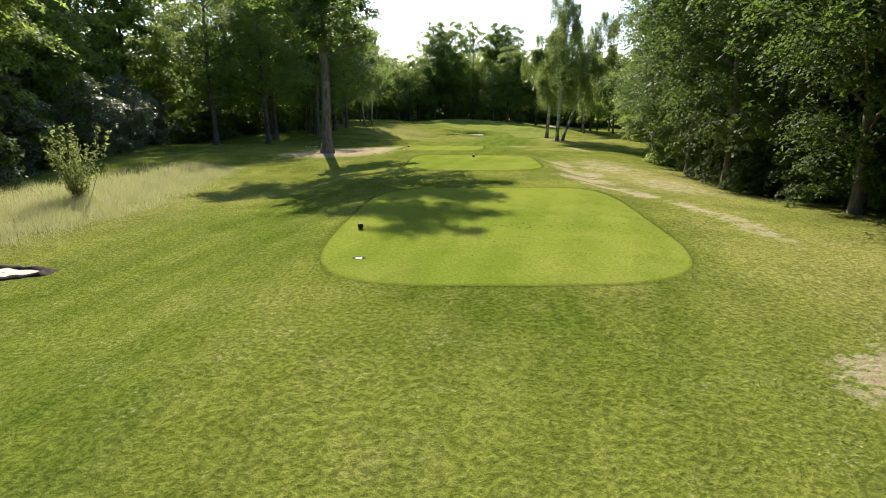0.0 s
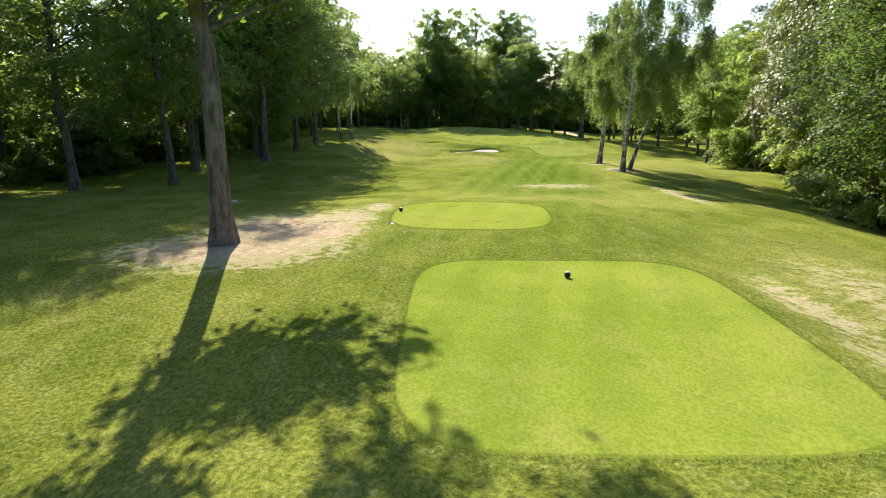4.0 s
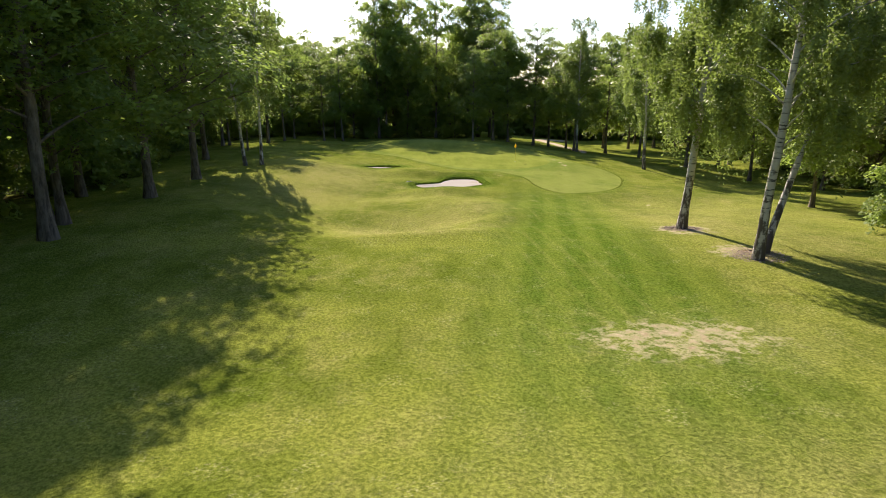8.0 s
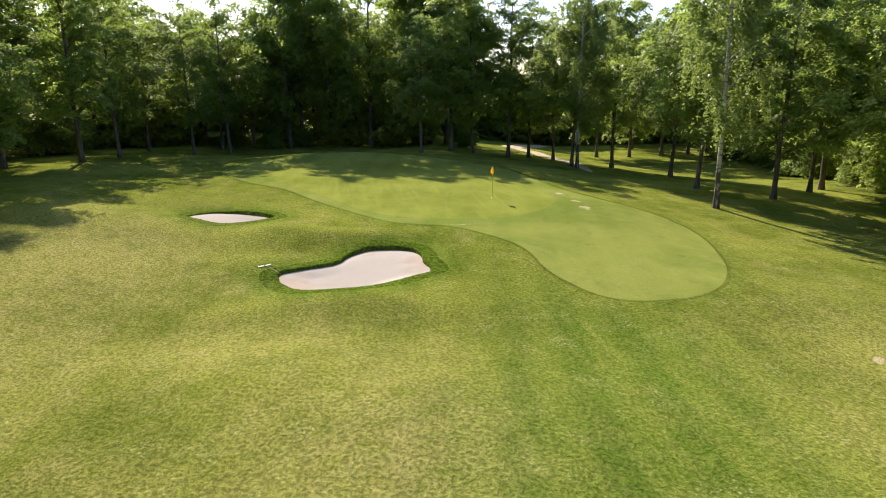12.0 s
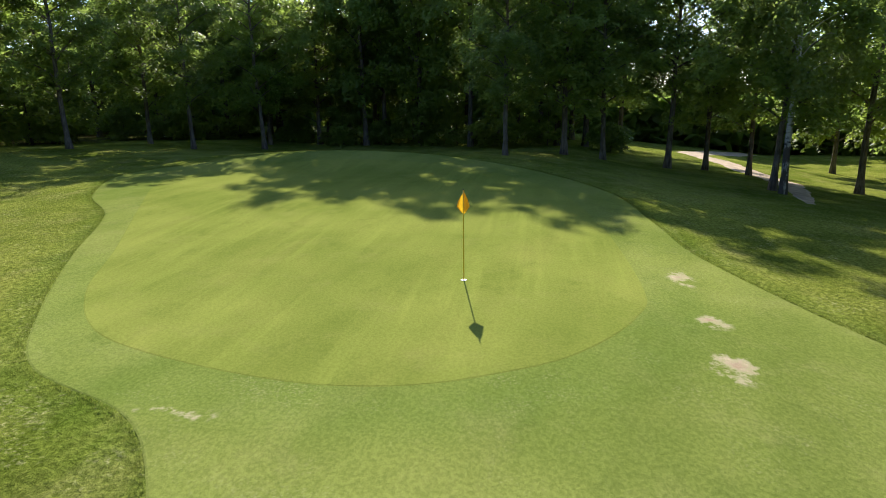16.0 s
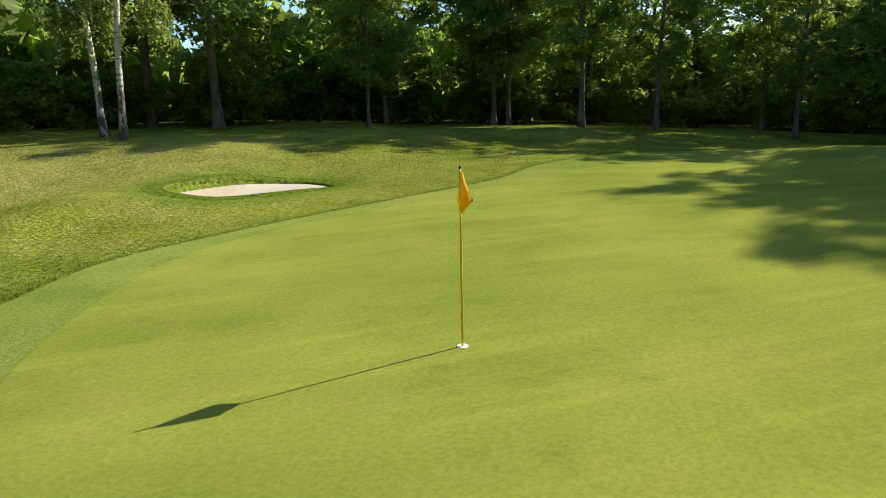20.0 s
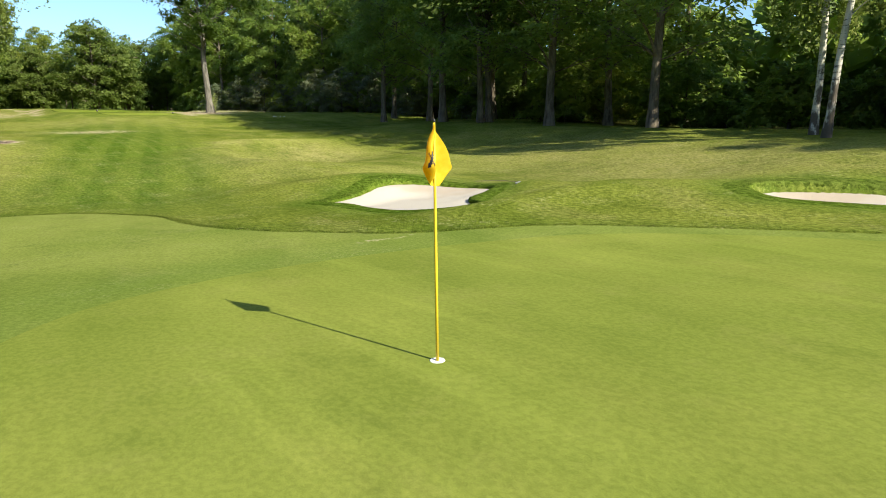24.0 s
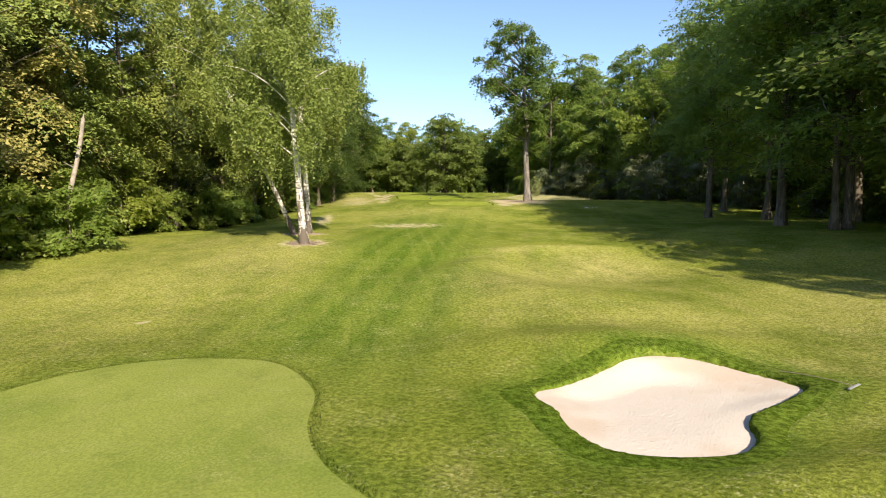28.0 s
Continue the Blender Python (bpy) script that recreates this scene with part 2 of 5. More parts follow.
LEAF = leaf_material("leaf", (0.074, 0.122, 0.026), (0.205, 0.265, 0.060), (0.50, 0.66, 0.13), 0.48)
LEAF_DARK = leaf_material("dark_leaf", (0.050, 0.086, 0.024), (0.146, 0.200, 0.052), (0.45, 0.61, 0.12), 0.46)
# darker copy of the leaf; shade beside the tees is put into its colour
LEAF_SHADED = leaf_material("shaded_leaf", (0.034, 0.060, 0.016), (0.084, 0.122, 0.030), (0.20, 0.31, 0.055), 0.42, 0.6, 0.12)
LEAF_OAK = leaf_material("oak_leaf", (0.040, 0.070, 0.016), (0.100, 0.150, 0.032), (0.26, 0.40, 0.06), 0.40)
LEAF_MID = leaf_material("mid_green_leaf", (0.052, 0.090, 0.022), (0.130, 0.180, 0.046), (0.30, 0.44, 0.08), 0.40)
LEAF_SUNNY = leaf_material("sunlit_leaf", (0.062, 0.104, 0.020), (0.225, 0.275, 0.065), (0.26, 0.36, 0.06), 0.24, 0.5, 0.3)
LEAF_YELLOW = leaf_material("yellow_green_leaf", (0.088, 0.118, 0.026), (0.320, 0.315, 0.110), (0.30, 0.36, 0.08), 0.24, 0.5, 0.3)
LEAF_BIRCH = leaf_material("birch_leaf", (0.112, 0.162, 0.036), (0.250, 0.310, 0.085), (0.34, 0.45, 0.10), 0.42, 0.5, 0.3)
LEAF_BRIGHT = leaf_material("bright_leaf", (0.100, 0.142, 0.026), (0.240, 0.272, 0.060), (0.52, 0.66, 0.11), 0.52)
LEAF_SILVER = leaf_material("glossy_leaf", (0.065, 0.090, 0.043), (0.145, 0.172, 0.095), (0.32, 0.40, 0.15), 0.32, 0.42, 0.7)
STRAW = leaf_material("dry_grass_stalk", (0.38, 0.36, 0.21), (0.66, 0.61, 0.42), (0.62, 0.58, 0.34), 0.4, 0.8, 0.1)
STALK = leaf_material("green_grass_stalk", (0.20, 0.25, 0.07), (0.40, 0.44, 0.18), (0.46, 0.54, 0.16), 0.45, 0.8, 0.1)
BLADE = leaf_material("grass_blade", (0.13, 0.19, 0.025), (0.30, 0.34, 0.08), (0.24, 0.30, 0.05), 0.5, 0.95, 0.0)


def plain(name, colour, rough=0.6, specular=0.3, metal=0.0, vary=0.12, scale=20.0):
    m, nt, b = shader(name, rough, specular)
    b.inputs["Metallic"].default_value = metal
    g = grain(nt, place(nt, space="object"), scale, 5.0)
    nt.links.new(blend(nt, span(nt, g, 0.3, 0.7), tuple(v * (1 - vary) for v in colour), tuple(min(1.0, v * (1 + vary)) for v in colour)), b.inputs["Base Color"])
    relief(nt, b, g, 0.2, 0.002)
    return m


CHIP = plain("bark_chip", (0.30, 0.235, 0.19), 0.9, 0.2, 0, 0.45, 2.0)
YELLOW_PAINT = plain("yellow_paint", (0.72, 0.52, 0.04), 0.4, 0.4, 0, 0.06)
BLACK_PLASTIC = plain("black_plastic", (0.02, 0.02, 0.022), 0.45, 0.4)
WHITE_PLASTIC = plain("white_plastic", (0.78, 0.77, 0.73), 0.5, 0.4, 0, 0.06)
GREY_METAL = plain("grey_metal", (0.32, 0.33, 0.34), 0.45, 0.5, 0.3)
WOOD_HANDLE = plain("pale_wood", (0.16, 0.14, 0.085), 0.6, 0.3)
SOIL = plain("dark_soil", (0.055, 0.042, 0.03), 0.95, 0.1, 0, 0.5, 5.0)
PALE_SAND = plain("pale_sand", (0.60, 0.54, 0.46), 0.95, 0.1, 0, 0.15, 8.0)
PALE_STONE = plain("pale_stone", (0.60, 0.58, 0.54), 0.85, 0.2, 0, 0.2, 6.0)
DEAD_WOOD = plain("bleached_wood", (0.29, 0.25, 0.205), 0.85, 0.2, 0, 0.35, 3.0)
TRACK = plain("gravel_track", (0.47, 0.365, 0.26), 0.95, 0.1, 0, 0.2, 1.5)


def flag_material():
    m, nt, b = shader("yellow_flag_cloth", 0.7, 0.2)
    c = blend(nt, span(nt, grain(nt, place(nt, space="object"), 14.0, 4.0), 0.3, 0.7), (0.72, 0.50, 0.02), (0.82, 0.62, 0.05))
    nt.links.new(c, b.inputs["Base Color"])
    t = nt.nodes.new("ShaderNodeBsdfTranslucent")
    t.inputs["Color"].default_value = (0.85, 0.50, 0.02, 1)
    mix = nt.nodes.new("ShaderNodeMixShader")
    mix.inputs[0].default_value = 0.4
    nt.links.new(b.outputs[0], mix.inputs[1])
    nt.links.new(t.outputs[0], mix.inputs[2])
    nt.links.new(mix.outputs[0], nt.nodes["Material Output"].inputs["Surface"])
    return m


FLAG = flag_material()

# ---- mesh helpers ----


def solid(name, verts, faces, material, smooth=True):
    """A mesh from arrays; every face has the same number of corners."""
    verts, faces = np.asarray(verts, np.float32), np.asarray(faces, np.int32)
    me = bpy.data.meshes.new(name)
    k = faces.shape[1]
    me.vertices.add(len(verts))
    me.vertices.foreach_set("co", verts.ravel())
    me.loops.add(faces.size)
    me.loops.foreach_set("vertex_index", faces.ravel())
    me.polygons.add(len(faces))
    me.polygons.foreach_set("loop_start", np.arange(0, faces.size, k, dtype=np.int32))
    me.polygons.foreach_set("use_smooth", np.full(len(faces), smooth))
    me.update(calc_edges=True)
    me.materials.append(material)
    return me


def from_bmesh(name, bm, material):
    me = bpy.data.meshes.new(name)
    bmesh.ops.recalc_face_normals(bm, faces=bm.faces)
    bm.to_mesh(me)
    bm.free()
    me.materials.append(material)
    return me


def part(name, data, parent, label="", m=None):
    ob = new(name, data)
    ob.parent = parent
    if m is not None:
        ob.matrix_basis = m
    return tagged(ob, label)


def tubes(lines, sides):
    """Joined tapered tubes: each line is (points n x 3, radii n)."""
    verts, faces, base = [], [], 0
    ang = np.arange(sides) * 2 * np.pi / sides
    for pts, rad in lines:
        pts, rad = np.asarray(pts, float), np.asarray(rad, float)
        way = np.gradient(pts, axis=0)
        way /= np.linalg.norm(way, axis=1)[:, None] + 1e-9
        side = np.cross(way, np.where(np.abs(way[:, 2:3]) > 0.9, [[1.0, 0, 0]], [[0, 0, 1.0]]))
        side /= np.linalg.norm(side, axis=1)[:, None] + 1e-9
        up = np.cross(side, way)
        ring = pts[:, None] + rad[:, None, None] * (side[:, None] * np.cos(ang)[None, :, None] + up[:, None] * np.sin(ang)[None, :, None])
        verts.append(ring.reshape(-1, 3))
        i = np.arange(len(pts) - 1)[:, None] * sides
        j = np.arange(sides)[None]
        k = (j + 1) % sides
        faces.append(np.stack([i + j, i + k, i + sides + k, i + sides + j], -1).reshape(-1, 4) + base)
        base += len(pts) * sides
    return np.concatenate(verts), np.concatenate(faces)


def leaves(rng, centres, size, up, long=1.7, simple=False, spread=0.5):
    """One folded diamond (or, where simple, one triangle) for each centre, facing roughly along up."""
    n = len(centres)
    up = up + rng.normal(0, spread, (n, 3))
    up /= np.linalg.norm(up, axis=1)[:, None] + 1e-9
    a = np.cross(up, rng.normal(0, 1, (n, 3)))
    a /= np.linalg.norm(a, axis=1)[:, None] + 1e-9
    b = np.cross(up, a)
    s = (size * rng.uniform(0.6, 1.35, n))[:, None]
    a, b = a * s * 0.5 * math.sqrt(long), b * s * 0.5 / math.sqrt(long)
    if simple:
        return np.stack([centres - a, centres + a * 0.5 + b, centres + a * 0.7 - b], 1).reshape(-1, 3), np.arange(n * 3).reshape(-1, 3)
    fold = up * s * rng.uniform(-0.25, 0.05, (n, 1))
    verts = np.stack([centres - a, centres + b + fold * 0.4, centres + a + fold, centres - b + fold * 0.4], 1).reshape(-1, 3)
    return verts, np.arange(n * 4).reshape(-1, 4)


# ---- the lie of the land ----

def bump(x, y, cx, cy, sx, sy, h, turn=0.0):
    c, s = math.cos(math.radians(turn)), math.sin(math.radians(turn))
    u, v = (x - cx) * c + (y - cy) * s, (y - cy) * c - (x - cx) * s
    return h * np.exp(-0.5 * ((u / sx) ** 2 + (v / sy) ** 2))


def ramp(v, a, b):
    k = np.clip((v - a) / (b - a), 0.0, 1.0)
    return k * k * (3 - 2 * k)
PROFILE_Y = np.arange(-400.0, 700.0, 1.0)
PROFILE_Z = np.interp(PROFILE_Y, (-60, 12, 30, 45, 56, 67, 74, 81, 89, 96, 104, 114, 124, 134, 150, 165, 180, 260),
                      (4.6, 4.5, 4.2, 3.6, 3.15, 2.8, 1.8, 1.0, 0.9, 0.55, -0.2, -0.95, -0.95, -0.6, -0.35, -0.9, -1.9, -3.5))
PROFILE_Z = np.convolve(np.pad(PROFILE_Z, 10, mode="edge"), np.hanning(21) / np.hanning(21).sum(), mode="valid")
MOUNDS = (
    (5.5, 109.3, 3.4, 2.8, 0.48, 0), (-1.2, 106.0, 3.6, 2.7, -0.58, 0), (4.6, 104.2, 2.6, 1.1, 0.42, 48), (-3.4, 109.6, 2.6, 2.2, 0.22, 0), (2.4, 114.3, 3.2, 2.2, 0.42, 0), (-0.4, 99.4, 4.8, 1.1, 0.34, 6),
    (11.0, 125.5, 4.0, 3.5, 0.10, 0), (4.5, 127.4, 2.2, 1.2, -0.24, 0), (-6.0, 133.5, 3.5, 3.0, 0.34, 0), (-18.0, 117.5, 4.0, 5.0, 0.30, 0),
    (3.0, 161.0, 7.0, 3.5, 0.80, 0), (13.0, 170.0, 4.0, 3.0, 0.15, 0), (-24.0, 141.0, 7.0, 4.0, 0.35, 0),
    (1.0, 129.6, 3.0, 1.5, 0.38, -15), (3.7, 119.9, 3.0, 1.5, 0.59, -8), (0.3, 132.3, 1.8, 2.2, 0.22, 0), (11.0, 118.0, 5.0, 4.0, -0.15, 0),
    (19.5, 112.0, 3.0, 3.0, -0.25, 0), (-5.6, 137.8, 2.2, 2.0, -0.56, 0), (-11.0, 133.0, 3.0, 6.0, 0.25, 0), (-7.5, 125.5, 3.0, 5.0, 0.22, 10), (-0.6, 125.4, 1.3, 1.5, 0.28, 0),
    (14.5, 98.0, 4.0, 5.0, 0.40, 0), (18.0, 134.0, 3.0, 4.0, 0.25, 0), (5.0, 129.7, 2.5, 0.8, 0.19, 0),
)


def ground_z(x, y):
    x, y = np.asarray(x, float), np.asarray(y, float)
    z = np.interp(y, PROFILE_Y, PROFILE_Z)
    z = z + 1.75 * ramp(-x, 4.0, 18.0) * ramp(y, 78.0, 112.0) * (1 - 0.55 * ramp(y, 122.0, 150.0)) + 0.55 * ramp(-x, 12, 26) * ramp(y, 60, 80) * (1 - ramp(y, 84, 110))
    z = z - 0.10 * np.clip(x - 14.0, 0, 30) * ramp(x, 12, 24) * (0.7 - 0.62 * ramp(y, 66.0, 92.0) * (1 - ramp(y, 112, 134)) + 0.4 * ramp(y, 140, 165))
    z = z - (0.5 * ramp(x, 5.6, 8.2) + 0.055 * np.clip(x - 9.0, 0, 16)) * ramp(y, 22, 38) * (1 - ramp(y, 62, 84))
    z = z - 0.75 * ramp(-x, 4, 10) * ramp(y, 0, 20) * (1 - ramp(y, 40, 56))
    for m in MOUNDS:
        z = z + bump(x, y, *m)
    return z + 0.05 * np.sin(0.31 * x + 0.17 * y) * np.sin(0.23 * y - 0.11 * x + 1.3)


# ---- structure: the ground ----


def woods_left(y):
    return np.interp(y, (-60, 10, 30, 50, 76, 90, 110, 130, 145, 160, 180, 240), (-18, -22, -27, -31, -34, -30, -25, -25, -29, -27, -24, -24))


def woods_right(y):
    return np.interp(y, (-60, 0, 20, 40, 60, 70, 80, 98, 110, 130, 150, 180, 240), (9, 10.5, 12.5, 15.5, 19, 21.5, 26, 32, 41, 47, 51, 60, 66))


def ring(points, n=160):
    """A closed smooth curve through a few corner points."""
    p = np.asarray(points, float)
    k = len(p)
    t = np.arange(n) * k / n
    i, f = t.astype(int), (t % 1)[:, None]
    a, b, c, d = p[(i - 1) % k], p[i % k], p[(i + 1) % k], p[(i + 2) % k]
    return 0.5 * (2 * b + (c - a) * f + (2 * a - 5 * b + 4 * c - d) * f ** 2 + (3 * b - a - 3 * c + d) * f ** 3)


def rounded(cx, cy, w, h, power=4.0, turn=0.0, n=160):
    a = np.arange(n) * 2 * np.pi / n
    x = np.sign(np.cos(a)) * np.abs(np.cos(a)) ** (2 / power) * w / 2
    y = np.sign(np.sin(a)) * np.abs(np.sin(a)) ** (2 / power) * h / 2
    c, s = math.cos(radians(turn)), math.sin(radians(turn))
    return np.stack([cx + x * c - y * s, cy + x * s + y * c], -1)


def depth_inside(curve, centre, x, y):
    """How far (x, y) lies inside a star-shaped curve, along the ray from its centre."""
    d = curve - np.asarray(centre)
    ang, rad = np.arctan2(d[:, 1], d[:, 0]), np.hypot(d[:, 0], d[:, 1])
    o = np.argsort(ang)
    a = np.arctan2(y - centre[1], x - centre[0])
    return np.interp(a, ang[o], rad[o], period=2 * np.pi) - np.hypot(x - centre[0], y - centre[1])


BUNKERS = (
    ((4.1, 124.2), ring(((7.3, 123.8), (6.2, 123.1), (5.0, 122.2), (3.7, 121.3), (2.3, 121.4), (1.3, 122.5), (0.7, 124.3), (1.8, 125.2), (3.1, 125.9), (3.8, 127.1), (4.7, 127.85), (5.8, 127.85), (6.8, 127.4), (7.2, 126.4), (7.2, 125.2)), 180)),
    ((-2.9, 135.2), ring(((-0.3, 134.6), (-0.9, 133.4), (-1.9, 132.8), (-3.3, 132.9), (-5.0, 135.0), (-5.8, 137.5), (-4.4, 138.4), (-2.0, 136.9)), 160)),
)
# worn, sandy spots: place, reach, strength
WORN = (
    (14.6, 75.5, 0.6, 4.2, 0.62), (-7.4, 59.5, 1.3, 2.4, 0.95), (-6.5, 62.6, 1.0, 1.8, 0.7), (-5.5, 66.0, 0.6, 1.5, 0.72), (-9.2, 60.2, 2.2, 2.6, 1.05), (-6.9, 63.0, 1.3, 1.9, 0.66), (-10.2, 56.0, 3.0, 2.0, 0.95), (-8.2, 56.8, 1.8, 2.2, 0.75),
    (6.6, 11.3, 1.0, 1.1, 0.85), (9.2, 23.6, 0.42, 2.4, 0.6), (7.6, 38.8, 1.1, 1.5, 0.7), (8.5, 42.5, 0.6, 1.5, 0.62), (10.2, 47.0, 1.3, 2.4, 0.45),
    (7.9, 50.0, 0.8, 3.0, 0.48), (7.4, 44.0, 0.8, 2.2, 0.6), (6.6, 37.8, 0.9, 1.4, 0.8), (7.3, 34.6, 1.0, 0.8, 0.8), (8.3, 32.0, 0.5, 1.6, 0.66), (8.9, 27.5, 0.36, 2.0, 0.58),
    (7.1, 81.8, 2.6, 1.5, 0.52), (18.2, 133.6, 0.30, 0.38, 0.68), (18.35, 135.5, 0.22, 0.26, 0.58), (18.3, 138.4, 0.22, 0.5, 0.56),
    (14.8, 97.4, 1.1, 1.2, 0.75), (15.1, 91.9, 1.1, 0.9, 0.75), (19.6, 113.0, 0.22, 0.18, 0.7), (9.9, 131.3, 0.6, 0.13, 0.45), (11.5, 50.0, 2.0, 6.0, 0.40), (12.0, 38.0, 1.8, 4.5, 0.42),
)
# yellowed spots; the first six paint the sunlit crest of a ridge pale
PARCHED_AND_LIT = (
    (-4.0, 101.0, 0.5, 0.8, 0.7), (-2.3, 99.4, 1.0, 0.35, 0.8), (0.0, 99.2, 1.3, 0.35, 0.85), (2.3, 100.4, 1.2, 0.5, 0.8), (4.2, 102.1, 1.1, 0.6, 0.75), (5.9, 103.8, 0.9, 0.7, 0.6), (-2.6, 103.5, 2.2, 2.4, 0.85), (17.4, 101.0, 3.2, 6.0, 0.6), (4.5, 112.5, 2.6, 3.0, 0.4), (12.0, 42.0, 3.0, 9.0, 0.95), (1.5, 106.0, 3.5, 3.0, 0.55), (5.5, 109.5, 3.5, 3.0, 0.6), (6.5, 72.5, 5.0, 3.0, 0.45), (7.1, 81.8, 3.2, 2.0, 0.95), (-15.0, 31.0, 2.5, 5.0, 0.6), (-20.0, 32.0, 4.0, 9.0, 1.0),
    (-9.0, 60.0, 4.0, 5.0, 0.4), (10.5, 42.0, 3.0, 9.0, 0.55), (10.0, 15.0, 3.0, 9.0, 0.5), (-8.0, 127.0, 4.0, 6.0, 0.7), (-9.0, 118.0, 4.0, 5.0, 0.6), (22.0, 108.0, 6.0, 8.0, 0.4), (-0.6, 122.8, 0.7, 0.6, 0.8),
    (20.0, 95.0, 5.0, 6.0, 0.4), (12.0, 112.0, 3.0, 5.0, 0.35), (0.0, 117.0, 4.0, 2.0, 0.35),
)


COLLAR_EDGE = ring(((-6.2, 152.5), (-3.5, 147.0), (-0.4, 143.6), (2.2, 138.8), (4.8, 134.6), (6.6, 132.4), (9.3, 131.1), (10.9, 129.2), (11.9, 127.4), (12.3, 125.6), (12.4, 122.8), (13.6, 119.8), (15.6, 119.0), (17.7, 119.4), (19.5, 121.0), (21.2, 124.0), (22.9, 129.0), (22.6, 133.5), (20.6, 137.0), (19.2, 141.0), (18.7, 145.0), (17.5, 151.0), (13.0, 158.0), (6.0, 161.0), (-1.0, 160.0), (-5.5, 156.5)), 320)
GREEN_EDGE = ring(((16.9, 144.0), (17.3, 137.5), (16.9, 135.4), (15.8, 133.8), (14.5, 133.0), (12.9, 132.5), (10.9, 132.5), (8.1, 133.2), (6.3, 134.2), (4.6, 136.3), (3.1, 139.3), (0.0, 145.0), (-2.4, 149.7), (-3.0, 153.5), (0.0, 156.7), (6.0, 157.8), (12.0, 155.5), (15.5, 150.0)), 280)
TEES = (((0.95, 24.6), rounded(0.95, 24.6, 10.3, 15.6, 4.4, -3)), ((1.2, 47.5), rounded(1.2, 47.5, 8.9, 12.0, 5.0, -2)), ((-0.72, 63.3), rounded(-0.72, 63.3, 7.4, 8.0, 3.2, -4)))


def lawn_attributes(me):
    co = np.empty(len(me.vertices) * 3, np.float32)
    me.vertices.foreach_get("co", co)
    x, y = co.reshape(-1, 3)[:, 0].astype(float), co.reshape(-1, 3)[:, 1].astype(float)
    wear = np.zeros(len(x))
    dry = np.zeros(len(x))
    for cx, cy, sx, sy, h in WORN:
        wear = np.maximum(wear, bump(x, y, cx, cy, sx, sy, h))
    for cx, cy, sx, sy, h in PARCHED_AND_LIT:
        dry = np.maximum(dry, bump(x, y, cx, cy, sx, sy, h))
    lo = np.interp(y, (66, 81, 96, 108, 112, 114.5, 120, 124), (-3.0, -0.3, 3.1, 5.8, 6.5, 8.0, 9.6, 10.5))
    hi = np.interp(y, (66, 82, 97, 104, 108, 112, 115, 121, 124), (7.0, 11.0, 12.2, 12.7, 13.8, 15.4, 16.0, 13.0, 12.3))
    lush = ramp(x - lo, -2.5, 3.0) * ramp(hi - x, -2.5, 3.0) * ramp(y, 68, 84) * ramp(-y, -127, -123)
    for centre, curve in BUNKERS:
        lush = np.maximum(lush, 0.9 * ramp(depth_inside(curve, centre, x, y), -2.2, -0.7))
    lush = np.maximum(lush, 0.6 * ramp(depth_inside(COLLAR_EDGE, (14.0, 136.0), x, y), -1.6, -0.3))
    lush = np.maximum(lush, 0.42 * ramp(-y, -19, -13) * ramp(9 - x, 0, 4))
    lush = np.maximum(lush, 0.6 * ramp(-y, -36, -27) * ramp(-x, 4.0, 5.5) * ramp(x, -17, -11))
    lush = np.maximum(lush, 0.35 * ramp(y, 53, 57) * ramp(-y, -72, -66) * ramp(x, -6, -4.5) * ramp(12 - x, 0, 4))
    for centre, curve in TEES:
        lush = np.maximum(lush, (0.5 if centre[1] > 60 else 0.28) * ramp(depth_inside(curve, centre, x, y), -1.5, -0.4))
    if me.name.startswith("collar"):
        lush = 0.28 * ramp(depth_inside(GREEN_EDGE, (9.8, 142.4), x, y), -1.9, -0.9) * ramp(-y, -141, -136)
    elif not me.name.startswith("ground"):
        lush = lush * 0
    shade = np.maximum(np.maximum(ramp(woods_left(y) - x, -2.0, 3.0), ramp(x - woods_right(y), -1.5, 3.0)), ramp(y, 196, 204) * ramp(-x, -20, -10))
    for key, values in (("wear", wear), ("dry", dry), ("lush", lush), ("woods", shade)):
        me.attributes.new(key, "FLOAT", "POINT").data.foreach_set("value", values.astype(np.float32))
    return me


def steps(*runs):
    out = [np.arange(a, b, s) for a, b, s in runs]
    return np.concatenate(out)


def build_ground():
    xs = np.concatenate([-np.geomspace(900, 31, 22), steps((-30, -7, 0.5), (-7, 9, 0.2), (9, 45, 0.5)), np.geomspace(45, 900, 24)])
    ys = np.concatenate([-np.geomspace(900, 21, 22), steps((-20, 116, 0.5), (116, 142, 0.2), (142, 200, 0.5)), np.geomspace(200, 1100, 24)])
    x, y = np.meshgrid(xs, ys)
    z = ground_z(x, y)
    for centre, curve in BUNKERS:
        z = z - 0.75 * ramp(depth_inside(curve, centre, x, y), 0.0, 0.4)
    for centre, curve in TEES + (((14.0, 136.0), COLLAR_EDGE),):
        z = z - 0.04 * ramp(depth_inside(curve, centre, x, y), -0.04, 0.3)
    verts = np.stack([x, y, z], -1).reshape(-1, 3)
    n = len(xs)
    i = (np.arange(len(ys) - 1)[:, None] * n + np.arange(n - 1)[None]).ravel()
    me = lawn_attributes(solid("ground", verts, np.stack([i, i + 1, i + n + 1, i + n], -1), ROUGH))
    tagged(new("ground", me), "mown rough grass with yellowed streaks and worn sandy spots", "grass", kind="structure")


build_ground()


